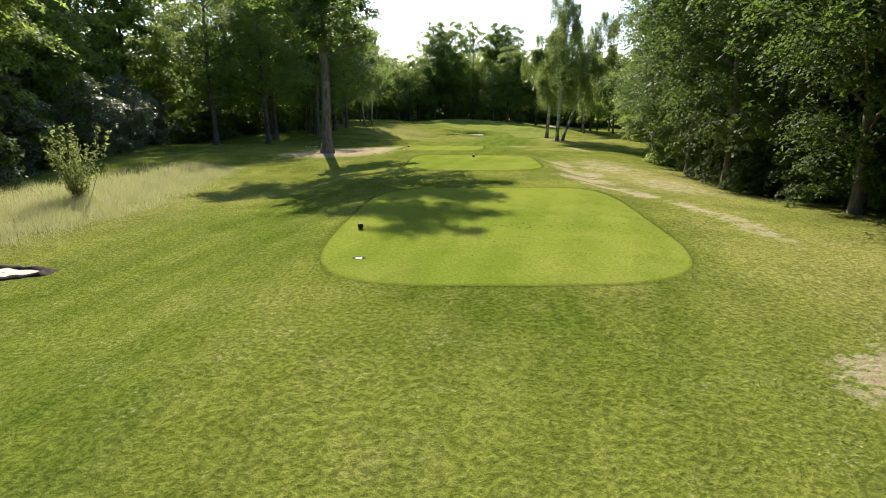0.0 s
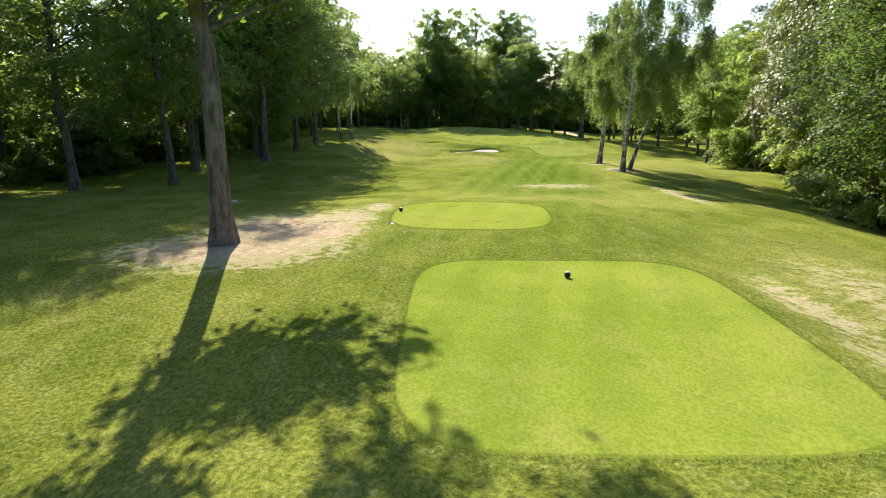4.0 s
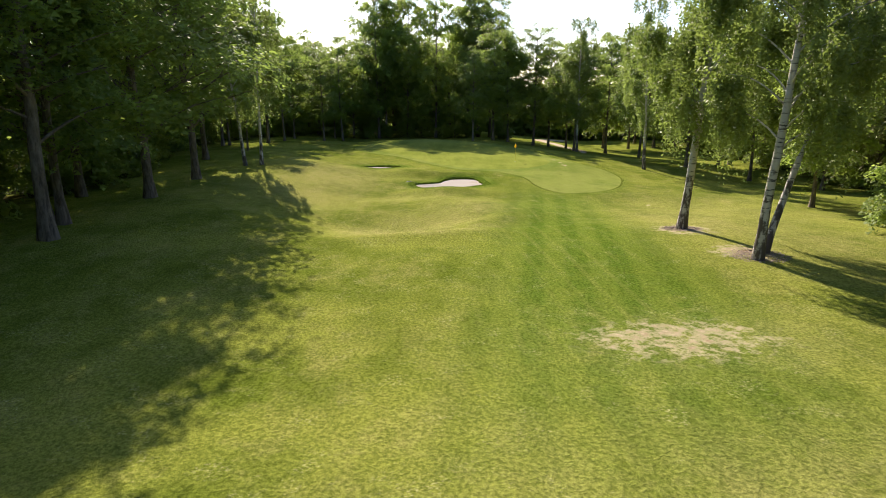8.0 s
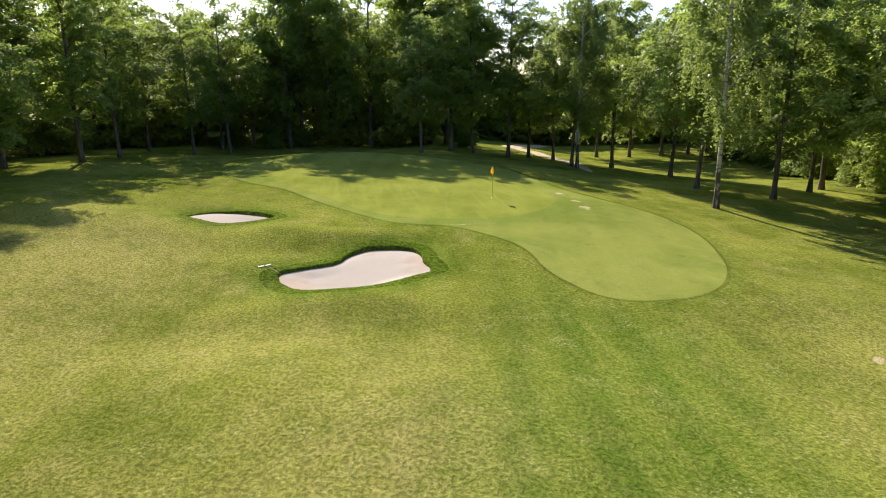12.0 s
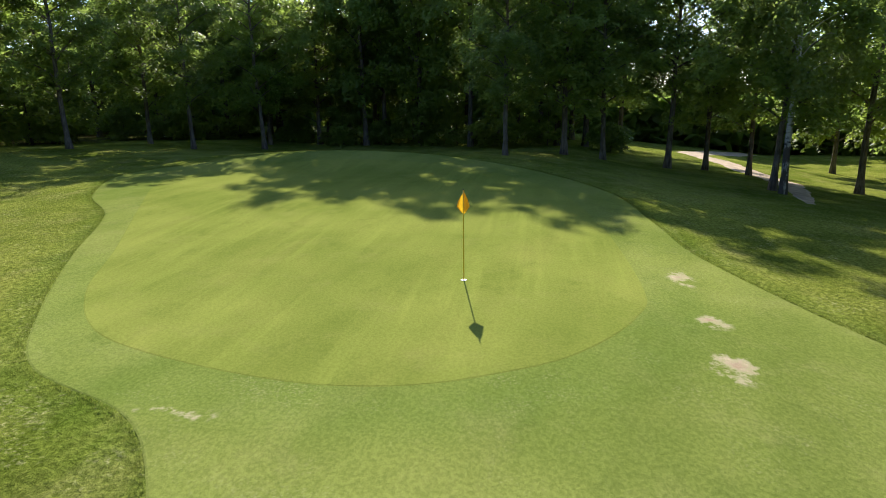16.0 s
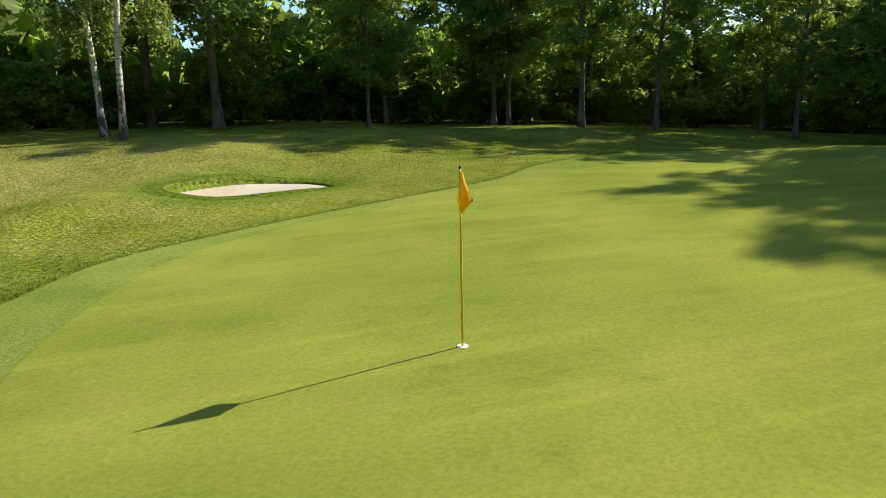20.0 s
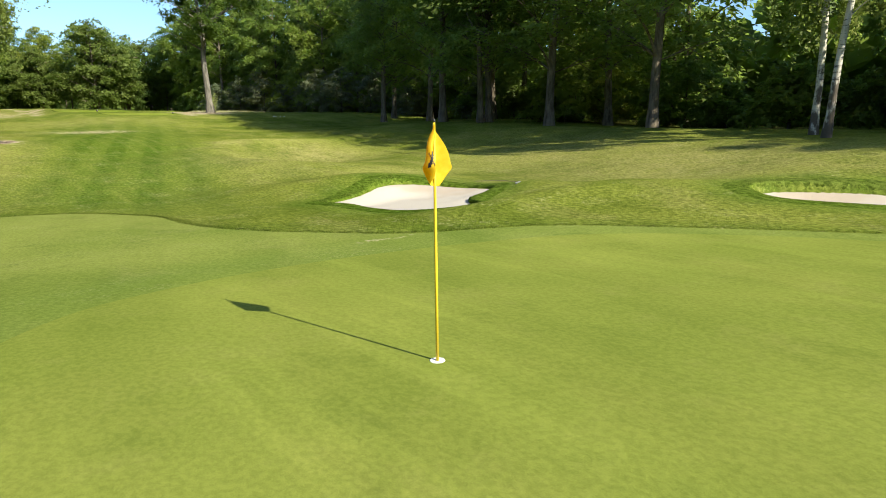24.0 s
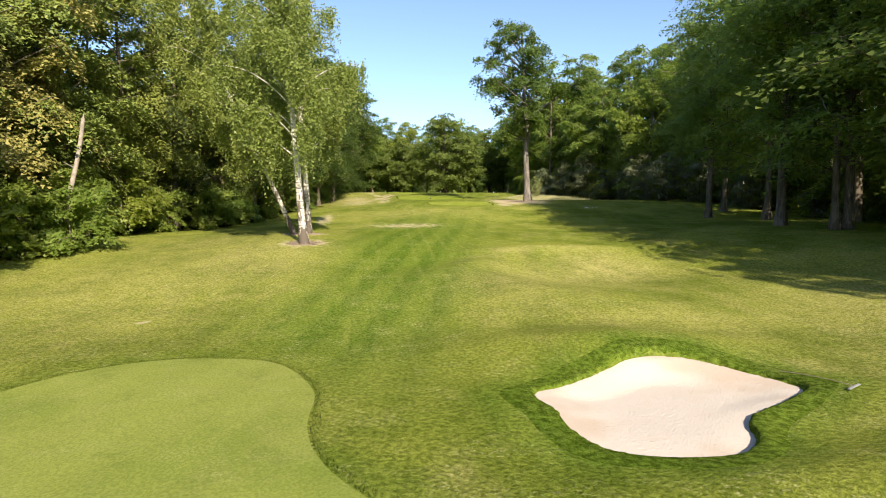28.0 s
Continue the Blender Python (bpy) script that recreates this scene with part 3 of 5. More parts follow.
def lawn_patch(name, curve, centre, lift, material, label, category="grass", step=0.45, sunk=None):
    """A sheet of shorter turf that follows the ground, with a turned-down rim."""
    centre = np.asarray(centre, float)
    reach = np.hypot(*(curve - centre).T).max()
    rings = max(6, int(reach / step))
    f = np.concatenate([np.linspace(0.001, 1.0, rings)])
    p = centre + (curve - centre)[None] * f[:, None, None]
    z = ground_z(p[..., 0], p[..., 1]) + lift
    if sunk:
        z = z - 0.04 * ramp(depth_inside(sunk[1], sunk[0], p[..., 0], p[..., 1]), 0.05, 0.6)
    v = np.concatenate([p, z[..., None]], -1)
    skirt = v[-1:].copy()
    skirt[..., :2] = centre + (curve - centre) * (1 + 0.14 / reach)
    skirt[..., 2] -= lift + 0.003
    edge = v[-1:].copy()
    edge[..., 2] -= 0.001
    v = np.concatenate([v, edge, skirt])
    n = len(curve)
    i = np.arange(len(v) - 1)[:, None] * n
    j = np.arange(n)[None]
    k = (j + 1) % n
    quads = np.stack([i + j, i + k, i + n + k, i + n + j], -1).reshape(-1, 4)
    verts = v.reshape(-1, 3)
    bend = (len(v) - 3) * n
    quads = quads[(quads[:, 0] < bend) | (quads[:, 0] >= bend + n)]
    me = lawn_attributes(solid(name, verts, quads, material))
    return tagged(new(name, me), label, category, kind="structure")


lawn_patch("collar", COLLAR_EDGE, (14.0, 136.0), 0.005, COLLAR, "short-cut apron and fringe of turf round the putting green", sunk=((10.0, 142.0), GREEN_EDGE))
lawn_patch("putting_green", GREEN_EDGE, (10.0, 142.0), 0.010, GREEN, "smooth closely mown putting green turf with faint mowing lines")
lawn_patch("tee_1", TEES[0][1], TEES[0][0], 0.014, TEE, "flat closely mown tee with rounded corners", "tee")
lawn_patch("tee_2", TEES[1][1], TEES[1][0], 0.014, TEE, "flat closely mown middle tee", "tee")
lawn_patch("tee_3", TEES[2][1], TEES[2][0], 0.018, TEE, "small oval closely mown forward tee", "tee")


def build_bunker(number, centre, curve):
    centre = np.asarray(centre)
    rng = np.random.default_rng(40 + number)
    n = len(curve)
    j = np.arange(n)
    k = (j + 1) % n

    def sheet(name, fractions, heights, material):
        v = []
        for f, h in zip(fractions, heights):
            p = centre + (curve - centre) * f[:, None] if np.ndim(f) else centre + (curve - centre) * f
            v.append(np.concatenate([p, (ground_z(p[:, 0], p[:, 1]) + h)[:, None]], -1))
        i = np.arange(len(v) - 1)[:, None] * n
        q = np.stack([i + j, i + k, i + n + k, i + n + j], -1).reshape(-1, 4)
        return solid(name, np.concatenate(v), q, material)

    reach = np.hypot(*(curve - centre).T)
    f = np.concatenate([[0.0005], np.linspace(0.05, 1.015, 21)])
    rim = ground_z(curve[:, 0], curve[:, 1])
    north = np.clip((curve - centre)[:, 1] / reach, 0, 1)
    low = float(np.percentile(rim, 25))
    dips = []
    for a in f:
        p = centre + (curve - centre) * a
        floor = low - 0.26 + 0.06 * (p[:, 1] - centre[1])
        edge = float(ramp(a, 0.45, 1.0))
        dips.append(floor * (1 - edge) + (low + 0.5 * (rim - low) - 0.08 - 0.06 * north) * edge - ground_z(p[:, 0], p[:, 1]))
    sand = sheet("sand", list(f), dips, SAND)
    body = tagged(new("bunker_%d" % number, sand), "bunker of pale raked sand with a grassy lip", "bunker", kind="structure")
    ragged = rng.normal(0, 0.018, n) + 0.02 * np.sin(j * 0.7) * np.sin(j * 0.23)
    out = 1 + np.array([0.95, 0.6, 0.28, 0.06])[:, None] / reach[None] + ragged[None] * 0.3 / reach[None]
    rows = list(out) + [1 + (ragged - 0.01) / reach, 1 + (ragged * 1.2 - 0.05) / reach, 1 + (ragged - 0.06) / reach]
    part("lip", lawn_attributes(sheet("lip", rows, [h * (0.45 + 0.55 * north) for h in (-0.03, 0.02, 0.035, 0.04, 0.01)] + [-0.03 - 0.06 * north - 0.15 * (rim - low), -0.16 - 0.12 * north - 0.55 * np.maximum(rim - low, 0)], LIP)), body, "lush dark green grass lip")


for number, (centre, curve) in enumerate(BUNKERS, 1):
    build_bunker(number, centre, curve)

# ---- trees ----


def outline(u, kind):
    if kind == "tall":
        return np.where(u > 0.4, np.sqrt(np.clip(1 - ((u - 0.4) / 0.62) ** 2, 0, 1)), 0.62 + 0.38 * np.sqrt(np.clip(u / 0.4, 0, 1)))
    if kind == "lone":
        return np.sin(np.pi * np.clip(u * 0.70 + 0.2, 0, 1)) ** 0.8
    if kind == "skirt":
        return (1 - u) ** 0.45 * (0.55 + 0.45 * np.minimum(1, u * 4))
    return np.sin(np.pi * np.clip(u * 0.86 + 0.14, 0, 1)) ** 0.5


def tree_template(seed, height, crown_from, reach, trunk, count, leaf, leaf_mat, bark, label, shape="tall", limbs=26, lean=0.0, category="tree", name="tree", spray=1.0, simple=True, droop=0.3, drift=(0.0, 0.0, 0.0), fork=0.0, puff=0.15, fill=1.7):
    """A trunk with rising limbs, each carrying flat, drooping sprays of leaves in layers."""
    rng = np.random.default_rng(seed)
    base = tagged(new(name), label, category)
    n = 16
    u = np.linspace(0, 1, n)
    bend = np.cumsum(rng.normal(0, 0.016 * height / n, (n, 2)), 0) * 3.0 * np.minimum(1, u * 2.5)[:, None]
    path = np.stack([bend[:, 0] + lean * u * height, bend[:, 1], u * height * 0.95 - 0.15], -1)
    path -= np.array([path[0, 0], path[0, 1], 0])
    rad = trunk * (1 - u) ** 0.75 * 0.95 + trunk * 0.05 + trunk * 0.5 * np.exp(-u * height / 0.55)
    tv, tf = tubes([(path, rad)], 14)
    a = np.arctan2(tv[:, 1], tv[:, 0])
    flare = 1 + 0.16 * np.exp(-np.clip(tv[:, 2], 0, None) / 0.5) * np.sin(a * 5 + seed)
    tv[:, :2] = tv[:, :2] * flare[:, None]
    lines, centre, size, out = [], [], [], []
    if fork:
        w = np.linspace(0, 1, 7)[:, None]
        z0 = fork
        start = np.array([np.interp(z0, path[:, 2], path[:, 0]), np.interp(z0, path[:, 2], path[:, 1]), z0])
        pts = start + w * np.array([-0.27, 0.19, 0.20]) * height + np.array([-0.6, 0, 0.5]) * np.sin(w * 3.1)
        lines.append((pts, trunk * 0.62 * (1 - 0.8 * w[:, 0])))
        for q in np.linspace(0.45, 1.0, 17):
            at = np.array([np.interp(q, w[:, 0], pts[:, c]) for c in range(3)])
            tip = at + rng.normal(0, 1, 3) * np.array([1.3, 1.5, 0.8])
            lines.append((np.stack([at, tip]), np.array([0.05, 0.012])))
            centre.append(tip)
            size.append(rng.uniform(0.8, 1.3))
            out.append((-0.8, 0.2))
    for k in range(limbs):
        t = ((k + rng.uniform(0, 1)) / limbs) ** 0.92
        az = k * 2.4 + rng.uniform(-0.5, 0.5)
        uneven = 1 + 0.18 * math.sin(az * 2 + seed) + 0.14 * math.sin(az * 3 + 2.3 * seed + 5 * t)
        r = max(0.7, reach * float(outline(np.array(t), shape)) * uneven * rng.uniform(0.72, 1.12))
        zc = crown_from + t * (height - crown_from) * 0.985
        z0 = min(max(crown_from * 0.72, zc - r * rng.uniform(0.35, 0.7)), height * 0.92)
        start = np.array([np.interp(z0, path[:, 2], path[:, 0]), np.interp(z0, path[:, 2], path[:, 1]), z0])
        end = np.array([start[0] + drift[0] + drift[1] * t + r * math.cos(az), start[1] + drift[2] + r * math.sin(az), zc])
        mid = start * 0.5 + end * 0.5 + np.array([0, 0, 0.16 * r]) + rng.normal(0, 0.07 * r, 3)
        w = np.linspace(0, 1, 7)[:, None]
        curve = lambda v: (1 - v) ** 2 * start + 2 * v * (1 - v) * mid + v ** 2 * end
        lines.append((curve(w), trunk * rng.uniform(0.2, 0.38) * (1 - 0.88 * w[:, 0])))
        m = max(2, int(r * fill / spray))
        for q in range(m):
            v = 0.30 + 0.72 * (q + rng.uniform(0, 1)) / m
            side = rng.normal(0, 0.24) * r * v
            p = curve(v) + np.array([-math.sin(az) * side, math.cos(az) * side, rng.normal(0.0, 0.10) * r + 0.1])
            if rng.uniform() < 0.45:
                lines.append((np.stack([curve(max(0.1, v - 0.16)), p]), np.array([0.028, 0.010]) * (1 + trunk)))
            centre.append(p)
            size.append(spray * rng.uniform(0.62, 1.35) * (0.78 + 0.075 * r))
            out.append((math.cos(az), math.sin(az)))
    lv, lf = tubes(lines, 6)
    part("trunk", solid("trunk", np.concatenate([tv, lv]), np.concatenate([tf, lf + len(tv)]), bark), base)
    centre, size, out = np.array(centre), np.array(size), np.array(out)
    which = rng.choice(len(size), count, p=size ** 2 / (size ** 2).sum())
    R = size[which]
    ang = rng.uniform(0, 2 * np.pi, count)
    lobes = 1 + 0.28 * np.sin(ang * 3 + which * 1.7) + 0.2 * np.sin(ang * 5 + which * 0.9)
    rr = R * rng.uniform(0, 1, count) ** 0.62 * lobes
    tilt = rng.normal(0, 0.22, (len(size), 2))[which] - 0.22 * out[which]
    dx, dy = rr * np.cos(ang), rr * np.sin(ang)
    pos = centre[which] + np.stack([dx, dy, dx * tilt[:, 0] + dy * tilt[:, 1] - droop * rr ** 2 / R + rng.normal(0, puff, count) * R], -1)
    pos[:, 2] = np.maximum(pos[:, 2], 0.12)
    up = np.stack([-tilt[:, 0] + 0.4 * np.cos(ang) * rr / R, -tilt[:, 1] + 0.4 * np.sin(ang) * rr / R, np.full(count, 0.9)], -1)
    part("crown", solid("crown", *leaves(rng, pos, np.full(count, leaf), up, 1.7, simple, 0.42), leaf_mat, False), base)
    return base


def birch_template(seed, height, crown_from, reach, trunk, strands, leaf, label, lean=0.0, back_lean=0.0, name="birch_tree"):
    rng = np.random.default_rng(seed)
    base = tagged(new(name), label, "tree")
    n = 16
    u = np.linspace(0, 1, n)
    stems = [(lean, 1.0, back_lean)]
    verts, faces = [], []
    for s, (tilt, tall, back_tilt) in enumerate(stems):
        sway = np.cumsum(rng.normal(0, 0.010 * height / n, (n, 2)), 0) * 2
        path = np.stack([tilt * height * (u ** 1.1) + sway[:, 0], back_tilt * height * u ** 1.1 + sway[:, 1], u * height * tall * 0.97 - 0.15], -1)
        path[:, 0] += 0.34 * s - path[0, 0]
        path[:, 1] += 0.25 * s - path[0, 1]
        rad = trunk * (1 - 0.2 * s) * ((1 - u) ** 0.8 * 0.95 + 0.05 + 0.45 * np.exp(-u * height / 0.5))
        lines = []
        top = height * tall
        k = 36
        hz = crown_from + (top * 0.96 - crown_from) * (np.arange(k) + rng.uniform(0, 1, k)) / k
        ha = np.arange(k) * 2.4 + rng.uniform(-0.7, 0.7, k)
        hu = (hz - crown_from) / (top - crown_from)
        hr = reach * (0.22 + 0.78 * np.clip(1.05 - hu, 0, 1) ** 0.75) * np.minimum(1, 0.55 + 2.2 * hu) * rng.uniform(0.45, 1.25, k)
        for z0, a, r in zip(hz, ha, hr):
            start = np.array([np.interp(z0, path[:, 2], path[:, 0]), np.interp(z0, path[:, 2], path[:, 1]), z0])
            w = np.linspace(0, 1, 7)[:, None]
            end = start + np.array([r * math.cos(a), r * math.sin(a), 0.45 * r])
            mid = start * 0.5 + end * 0.5 + np.array([0, 0, 0.35 * r])
            pts = (1 - w) ** 2 * start + 2 * w * (1 - w) * mid + w ** 2 * end
            lines.append((pts, trunk * 0.22 * (1 - 0.9 * w[:, 0])))
        (tv, tf), (lv, lf) = tubes([(path, rad)], 12), tubes(lines, 5)
        part("trunk", solid("trunk", np.concatenate([tv, lv]), np.concatenate([tf, lf + len(tv)]), BIRCH_BARK), base, "white birch trunk with furrowed foot, lower bark darkened for shade")
        m = strands // len(stems)
        chance = hr / hr.sum()
        bunch = 95
        knot = rng.integers(0, bunch, m)
        pick = rng.choice(k, bunch, p=chance)[knot]
        along = np.clip((rng.uniform(0.10, 1.0, bunch) ** 0.6)[knot] + rng.normal(0, 0.035, m), 0.03, 1.0) * 5.99
        boughs = np.array([q[0] for q in lines])
        low, rest = along.astype(int), (along % 1)[:, None]
        tips = boughs[pick, low] * (1 - rest) + boughs[pick, low + 1] * rest + rng.normal(0, 1, (m, 3)) * np.array([0.26, 0.26, 0.20])
        per = 32
        drop = (rng.uniform(0.4, 2.2, m) + 1.8 * rng.uniform(0, 1, m) ** 3)[:, None] * np.linspace(0, 1, per)[None]
        pos = np.repeat(tips[:, None], per, 1)
        pos[..., 2] -= drop
        pos[..., :2] += rng.normal(0, 0.10, (m, 1, 2)) * drop[..., None]
        pos = pos.reshape(-1, 3) + rng.normal(0, 0.085, (m * per, 3))
        pos[:, 2] = np.maximum(pos[:, 2], 1.9)
        v, f = leaves(rng, pos, np.full(len(pos), leaf), rng.normal(0, 1, (len(pos), 3)), 1.9)
        part("crown", solid("crown", v, f, LEAF_BIRCH, False), base, "drooping light green birch leaves")
    return base


used = set()


def plant(template, x, y, scale=1.0, turn=0.0, tall=1.0, label="", group=""):
    """The template itself at its first place, copies after that."""
    m = Matrix.Translation((x, y, float(ground_z(x, y)))) @ Matrix.Rotation(radians(turn), 4, "Z") @ Matrix.Diagonal((scale, scale, scale * tall, 1))
    if template.name in used:
        ob = copy_thing(template, m @ Matrix.Diagonal((*(1 / k for k in template.scale), 1)))
    else:
        used.add(template.name)
        template.matrix_basis = m
        ob = template
    return tagged(ob, label, group=group)


WOOD_LABEL = "tall broadleaf woodland tree with a dense green crown"
wood = [tree_template(100 + i, h, c, r, t, 19000, 0.31, m, BARK, WOOD_LABEL, "tall", 30, name="woodland_tree")
        for i, (h, c, r, t, m) in enumerate(((21, 4.6, 4.8, 0.23, LEAF), (22.5, 5.2, 4.4, 0.25, LEAF_DARK), (19.5, 4.2, 5.0, 0.22, LEAF), (23.0, 5.0, 5.4, 0.27, LEAF_DARK), (20.0, 3.6, 4.6, 0.21, LEAF_BRIGHT)))]
near_wood = [tree_template(121 + i, h, c, r, t, 19000, 0.235, m, BARK, "broadleaf tree at the edge of the wood with a full crown", "tall", 30, name="woodland_tree", spray=1.2)
             for i, (h, c, r, t, m) in enumerate(((22.5, 5.4, 4.8, 0.27, LEAF_DARK), (23.0, 5.0, 5.4, 0.25, LEAF)))]
lush_wood = [tree_template(130 + i, h, c, r, 0.26, 40000, 0.21, m, BARK, "tall broadleaf tree with layered sunlit boughs and dark gaps", "tall", 26, name="woodland_tree", spray=1.35, droop=0.5, puff=0.14, fill=1.0)
             for i, (h, c, r, m) in enumerate(((22.0, 2.6, 5.2, LEAF_SUNNY), (23.5, 3.0, 5.4, LEAF_OAK), (21.0, 2.4, 5.0, LEAF_YELLOW)))]
edge_wood = tree_template(128, 22.5, 4.8, 5.2, 0.22, 17500, 0.245, LEAF_DARK, BARK, "tall broadleaf tree with a dense crown shading the lawn", "tall", 36, name="woodland_tree")
shaded_wood = [tree_template(150 + i, h, 4.0, 5.0, 0.25, 22000, 0.28, LEAF_SHADED, BARK, WOOD_LABEL, "tall", 32, name="woodland_tree") for i, h in enumerate((22.5, 21.0))]
back = [tree_template(140 + i, h, c, r, 0.25, 6000, 0.46, m, BARK, "tall broadleaf tree standing deep in the shaded wood", "tall", 24, name="woodland_tree", spray=1.25)
        for i, (h, c, r, m) in enumerate(((22, 2.5, 5.2, LEAF_DARK), (24, 3.5, 5.6, LEAF), (20, 2.0, 5.0, LEAF_DARK)))]
slim = [tree_template(170 + i, h, c, r, t, 19000, 0.25, m, BARK, "slender broadleaf tree with a bare lower trunk standing on the lawn", "tall", 28, name="broadleaf_tree", spray=0.9)
        for i, (h, c, r, t, m) in enumerate(((18.5, 4.6, 4.1, 0.20, LEAF), (20.0, 5.2, 4.4, 0.22, LEAF_DARK), (17.0, 4.0, 3.8, 0.18, LEAF)))]
airy = [tree_template(180 + i, h, c, r, t, 15000, 0.27, m, BARK, "slender sunlit tree with a loose light green crown", "tall", 26, name="woodland_tree", spray=0.9)
        for i, (h, c, r, t, m) in enumerate(((25.0, 5.0, 4.4, 0.24, LEAF), (27.0, 6.5, 4.8, 0.26, LEAF), (24.0, 4.5, 4.2, 0.22, LEAF_BRIGHT)))]
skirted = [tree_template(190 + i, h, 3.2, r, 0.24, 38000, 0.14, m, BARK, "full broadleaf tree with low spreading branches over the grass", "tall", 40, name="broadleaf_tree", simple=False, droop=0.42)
           for i, (h, r, m) in enumerate(((18, 4.9, LEAF_SHADED), (20, 5.0, LEAF_SHADED)))]
low_shrub = [tree_template(220 + i, h, 0.3, r, 0.06, 9000, 0.17, LEAF_SHADED, BARK, "undergrowth coloured dark for the shade below the trees beside the tees", "round", 14, name="shrub", category="shrub", spray=0.7)
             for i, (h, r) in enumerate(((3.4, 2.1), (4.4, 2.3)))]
shrub = [tree_template(210 + i, h, 0.3, r, 0.06, 6500, 0.24, m, BARK, "dense leafy shrub at the woodland edge", "round", 14, name="shrub", category="shrub", spray=0.75)
         for i, (h, r, m) in enumerate(((3.6, 2.3, LEAF_DARK), (4.6, 2.6, LEAF), (2.8, 2.2, LEAF), (5.5, 2.4, LEAF_BRIGHT)))]

rounded_tree = [tree_template(250 + i, h, 1.2, r, 0.28, 22000, 0.33, LEAF_MID, BARK, "rounded leafy tree with a full sunlit crown behind the tee", "round", 34, name="broadleaf_tree")
                for i, (h, r) in enumerate(((14.0, 5.0), (12.0, 4.6)))]
silver = [tree_template(230 + i, h, 0.3, r, 0.08, 9000, 0.18, LEAF_SILVER, BARK, "tall glossy-leaved shrub shimmering at the edge of the wood", "round", 18, name="shrub", category="shrub", spray=0.75)
          for i, (h, r) in enumerate(((5.5, 2.4), (7.0, 2.8)))]
oak = tree_template(301, 22.8, 9.4, 5.8, 0.42, 27000, 0.25, LEAF_OAK, OAK_BARK, "tall lone tree with a thick furrowed grey trunk beside a tee", "lone", 30, category="tree", name="lone_tree", simple=False, spray=0.95, lean=0.04, fork=10.6, drift=(1.9, 0.5, 2.0), puff=0.24, fill=0.85)
plant(oak, -10.8, 57.0, 1.0, 0)

birch_a = birch_template(320, 20.0, 5.0, 4.4, 0.245, 1450, 0.13, "tall silver birch in a ring of bark mulch on the lawn", 0.07)
plant(birch_a, 14.7, 97.6, 1.0, 5)
birch_b = birch_template(321, 20.0, 5.0, 4.2, 0.225, 1250, 0.13, "straight silver birch in bark mulch beside a leaning one", 0.05)
plant(birch_b, 15.0, 90.5, 1.0, 0)
birch_d = birch_template(323, 17.5, 5.2, 4.0, 0.18, 1050, 0.13, "silver birch with a white stem leaning far over the lawn", 0.40, 0.22)
plant(birch_d, 15.9, 91.5, 1.0, 0)
birch_c = birch_template(322, 18.5, 5.0, 3.9, 0.17, 620, 0.155, "silver birch with drooping foliage at the edge of the lawn", 0.10)


def side_branch(tree, x, y):
    """A low leafy branch on the trunk's sunny side."""
    rng = np.random.default_rng(91)
    w = np.linspace(0, 1, 7)[:, None]
    lines, pos = [], []
    for reach, rise, az in ((2.3, 0.9, 2.5), (1.7, 1.5, 2.9), (1.9, 0.2, 2.2), (1.2, 1.2, 3.6), (1.4, -0.2, 2.7)):
        pts = np.array([0, 0, 3.9]) + w * np.array([reach * math.cos(az), reach * math.sin(az), rise]) + np.array([0, 0, 0.35]) * np.sin(3.1 * w)
        lines.append((pts, 0.035 * (1 - 0.85 * w[:, 0])))
        k = rng.uniform(0.25, 1.0, 190)
        at = np.stack([np.interp(k, w[:, 0], pts[:, c]) for c in range(3)], -1)
        pos.append(at + rng.normal(0, 1, (190, 3)) * np.array([0.26, 0.26, 0.20]))
    m = tree.matrix_basis.inverted() @ Matrix.Translation((x, y, float(ground_z(x, y))))
    branch = part("side_branch", solid("side_branch", *tubes(lines, 5), BARK), tree, "low side branch with bright green leaves", m)
    pos = np.concatenate(pos)
    part("leaves", solid("side_leaves", *leaves(rng, pos, np.full(len(pos), 0.19), np.tile([0.0, 0.0, 0.9], (len(pos), 1)), 1.7), LEAF_BRIGHT, False), branch)


# trunks that stand free on the grass: x, y, template, scale
rng = np.random.default_rng(7)
LEFT_ROW = ((-22.3, 80.9, 1), (-23.3, 88.3, 2), (-19.1, 95.9, 1), (-20.2, 99.8, 2), (-21.1, 99.9, 1), (-25.7, 95.4, 2), (-18.8, 109.2, 2), (-18.2, 118.4, 1), (-24.0, 110.5, 2), (-27.0, 76.0, 1))
for x, y, k in LEFT_ROW:
    wide, tall = (1.5, 0.72) if y == 109.2 else (1.4, 0.82) if y == 118.4 else (1.1, 0.86) if y < 82 else (1.15, 1.0) if y < 90 else (rng.uniform(1.15, 1.25), 0.93)
    plant(edge_wood if y in (109.2, 118.4, 99.8) else near_wood[k - 1], x, y, wide, rng.uniform(0, 360), tall, label="woodland tree with a bare trunk rising from shaded grass", group="trees along the shaded lawn")
plant(wood[0], -36.5, 106.0, 0.85, 40, label="woodland tree with a bare trunk rising from shaded grass", group="trees along the shaded lawn")
for x, y, k in ((-27.5, 129.5, 3), (-21.5, 134.0, 1)):
    plant(wood[k], x, y, 1.12, rng.uniform(0, 360), label="woodland tree with a bare trunk rising from shaded grass", group="trees along the shaded lawn")
for x, y in ((-16.2, 128.6), (-14.8, 129.7)):
    plant(birch_c, x, y, rng.uniform(0.95, 1.05), 200 if x < -15.5 else 80, group="birches by the far bunker")
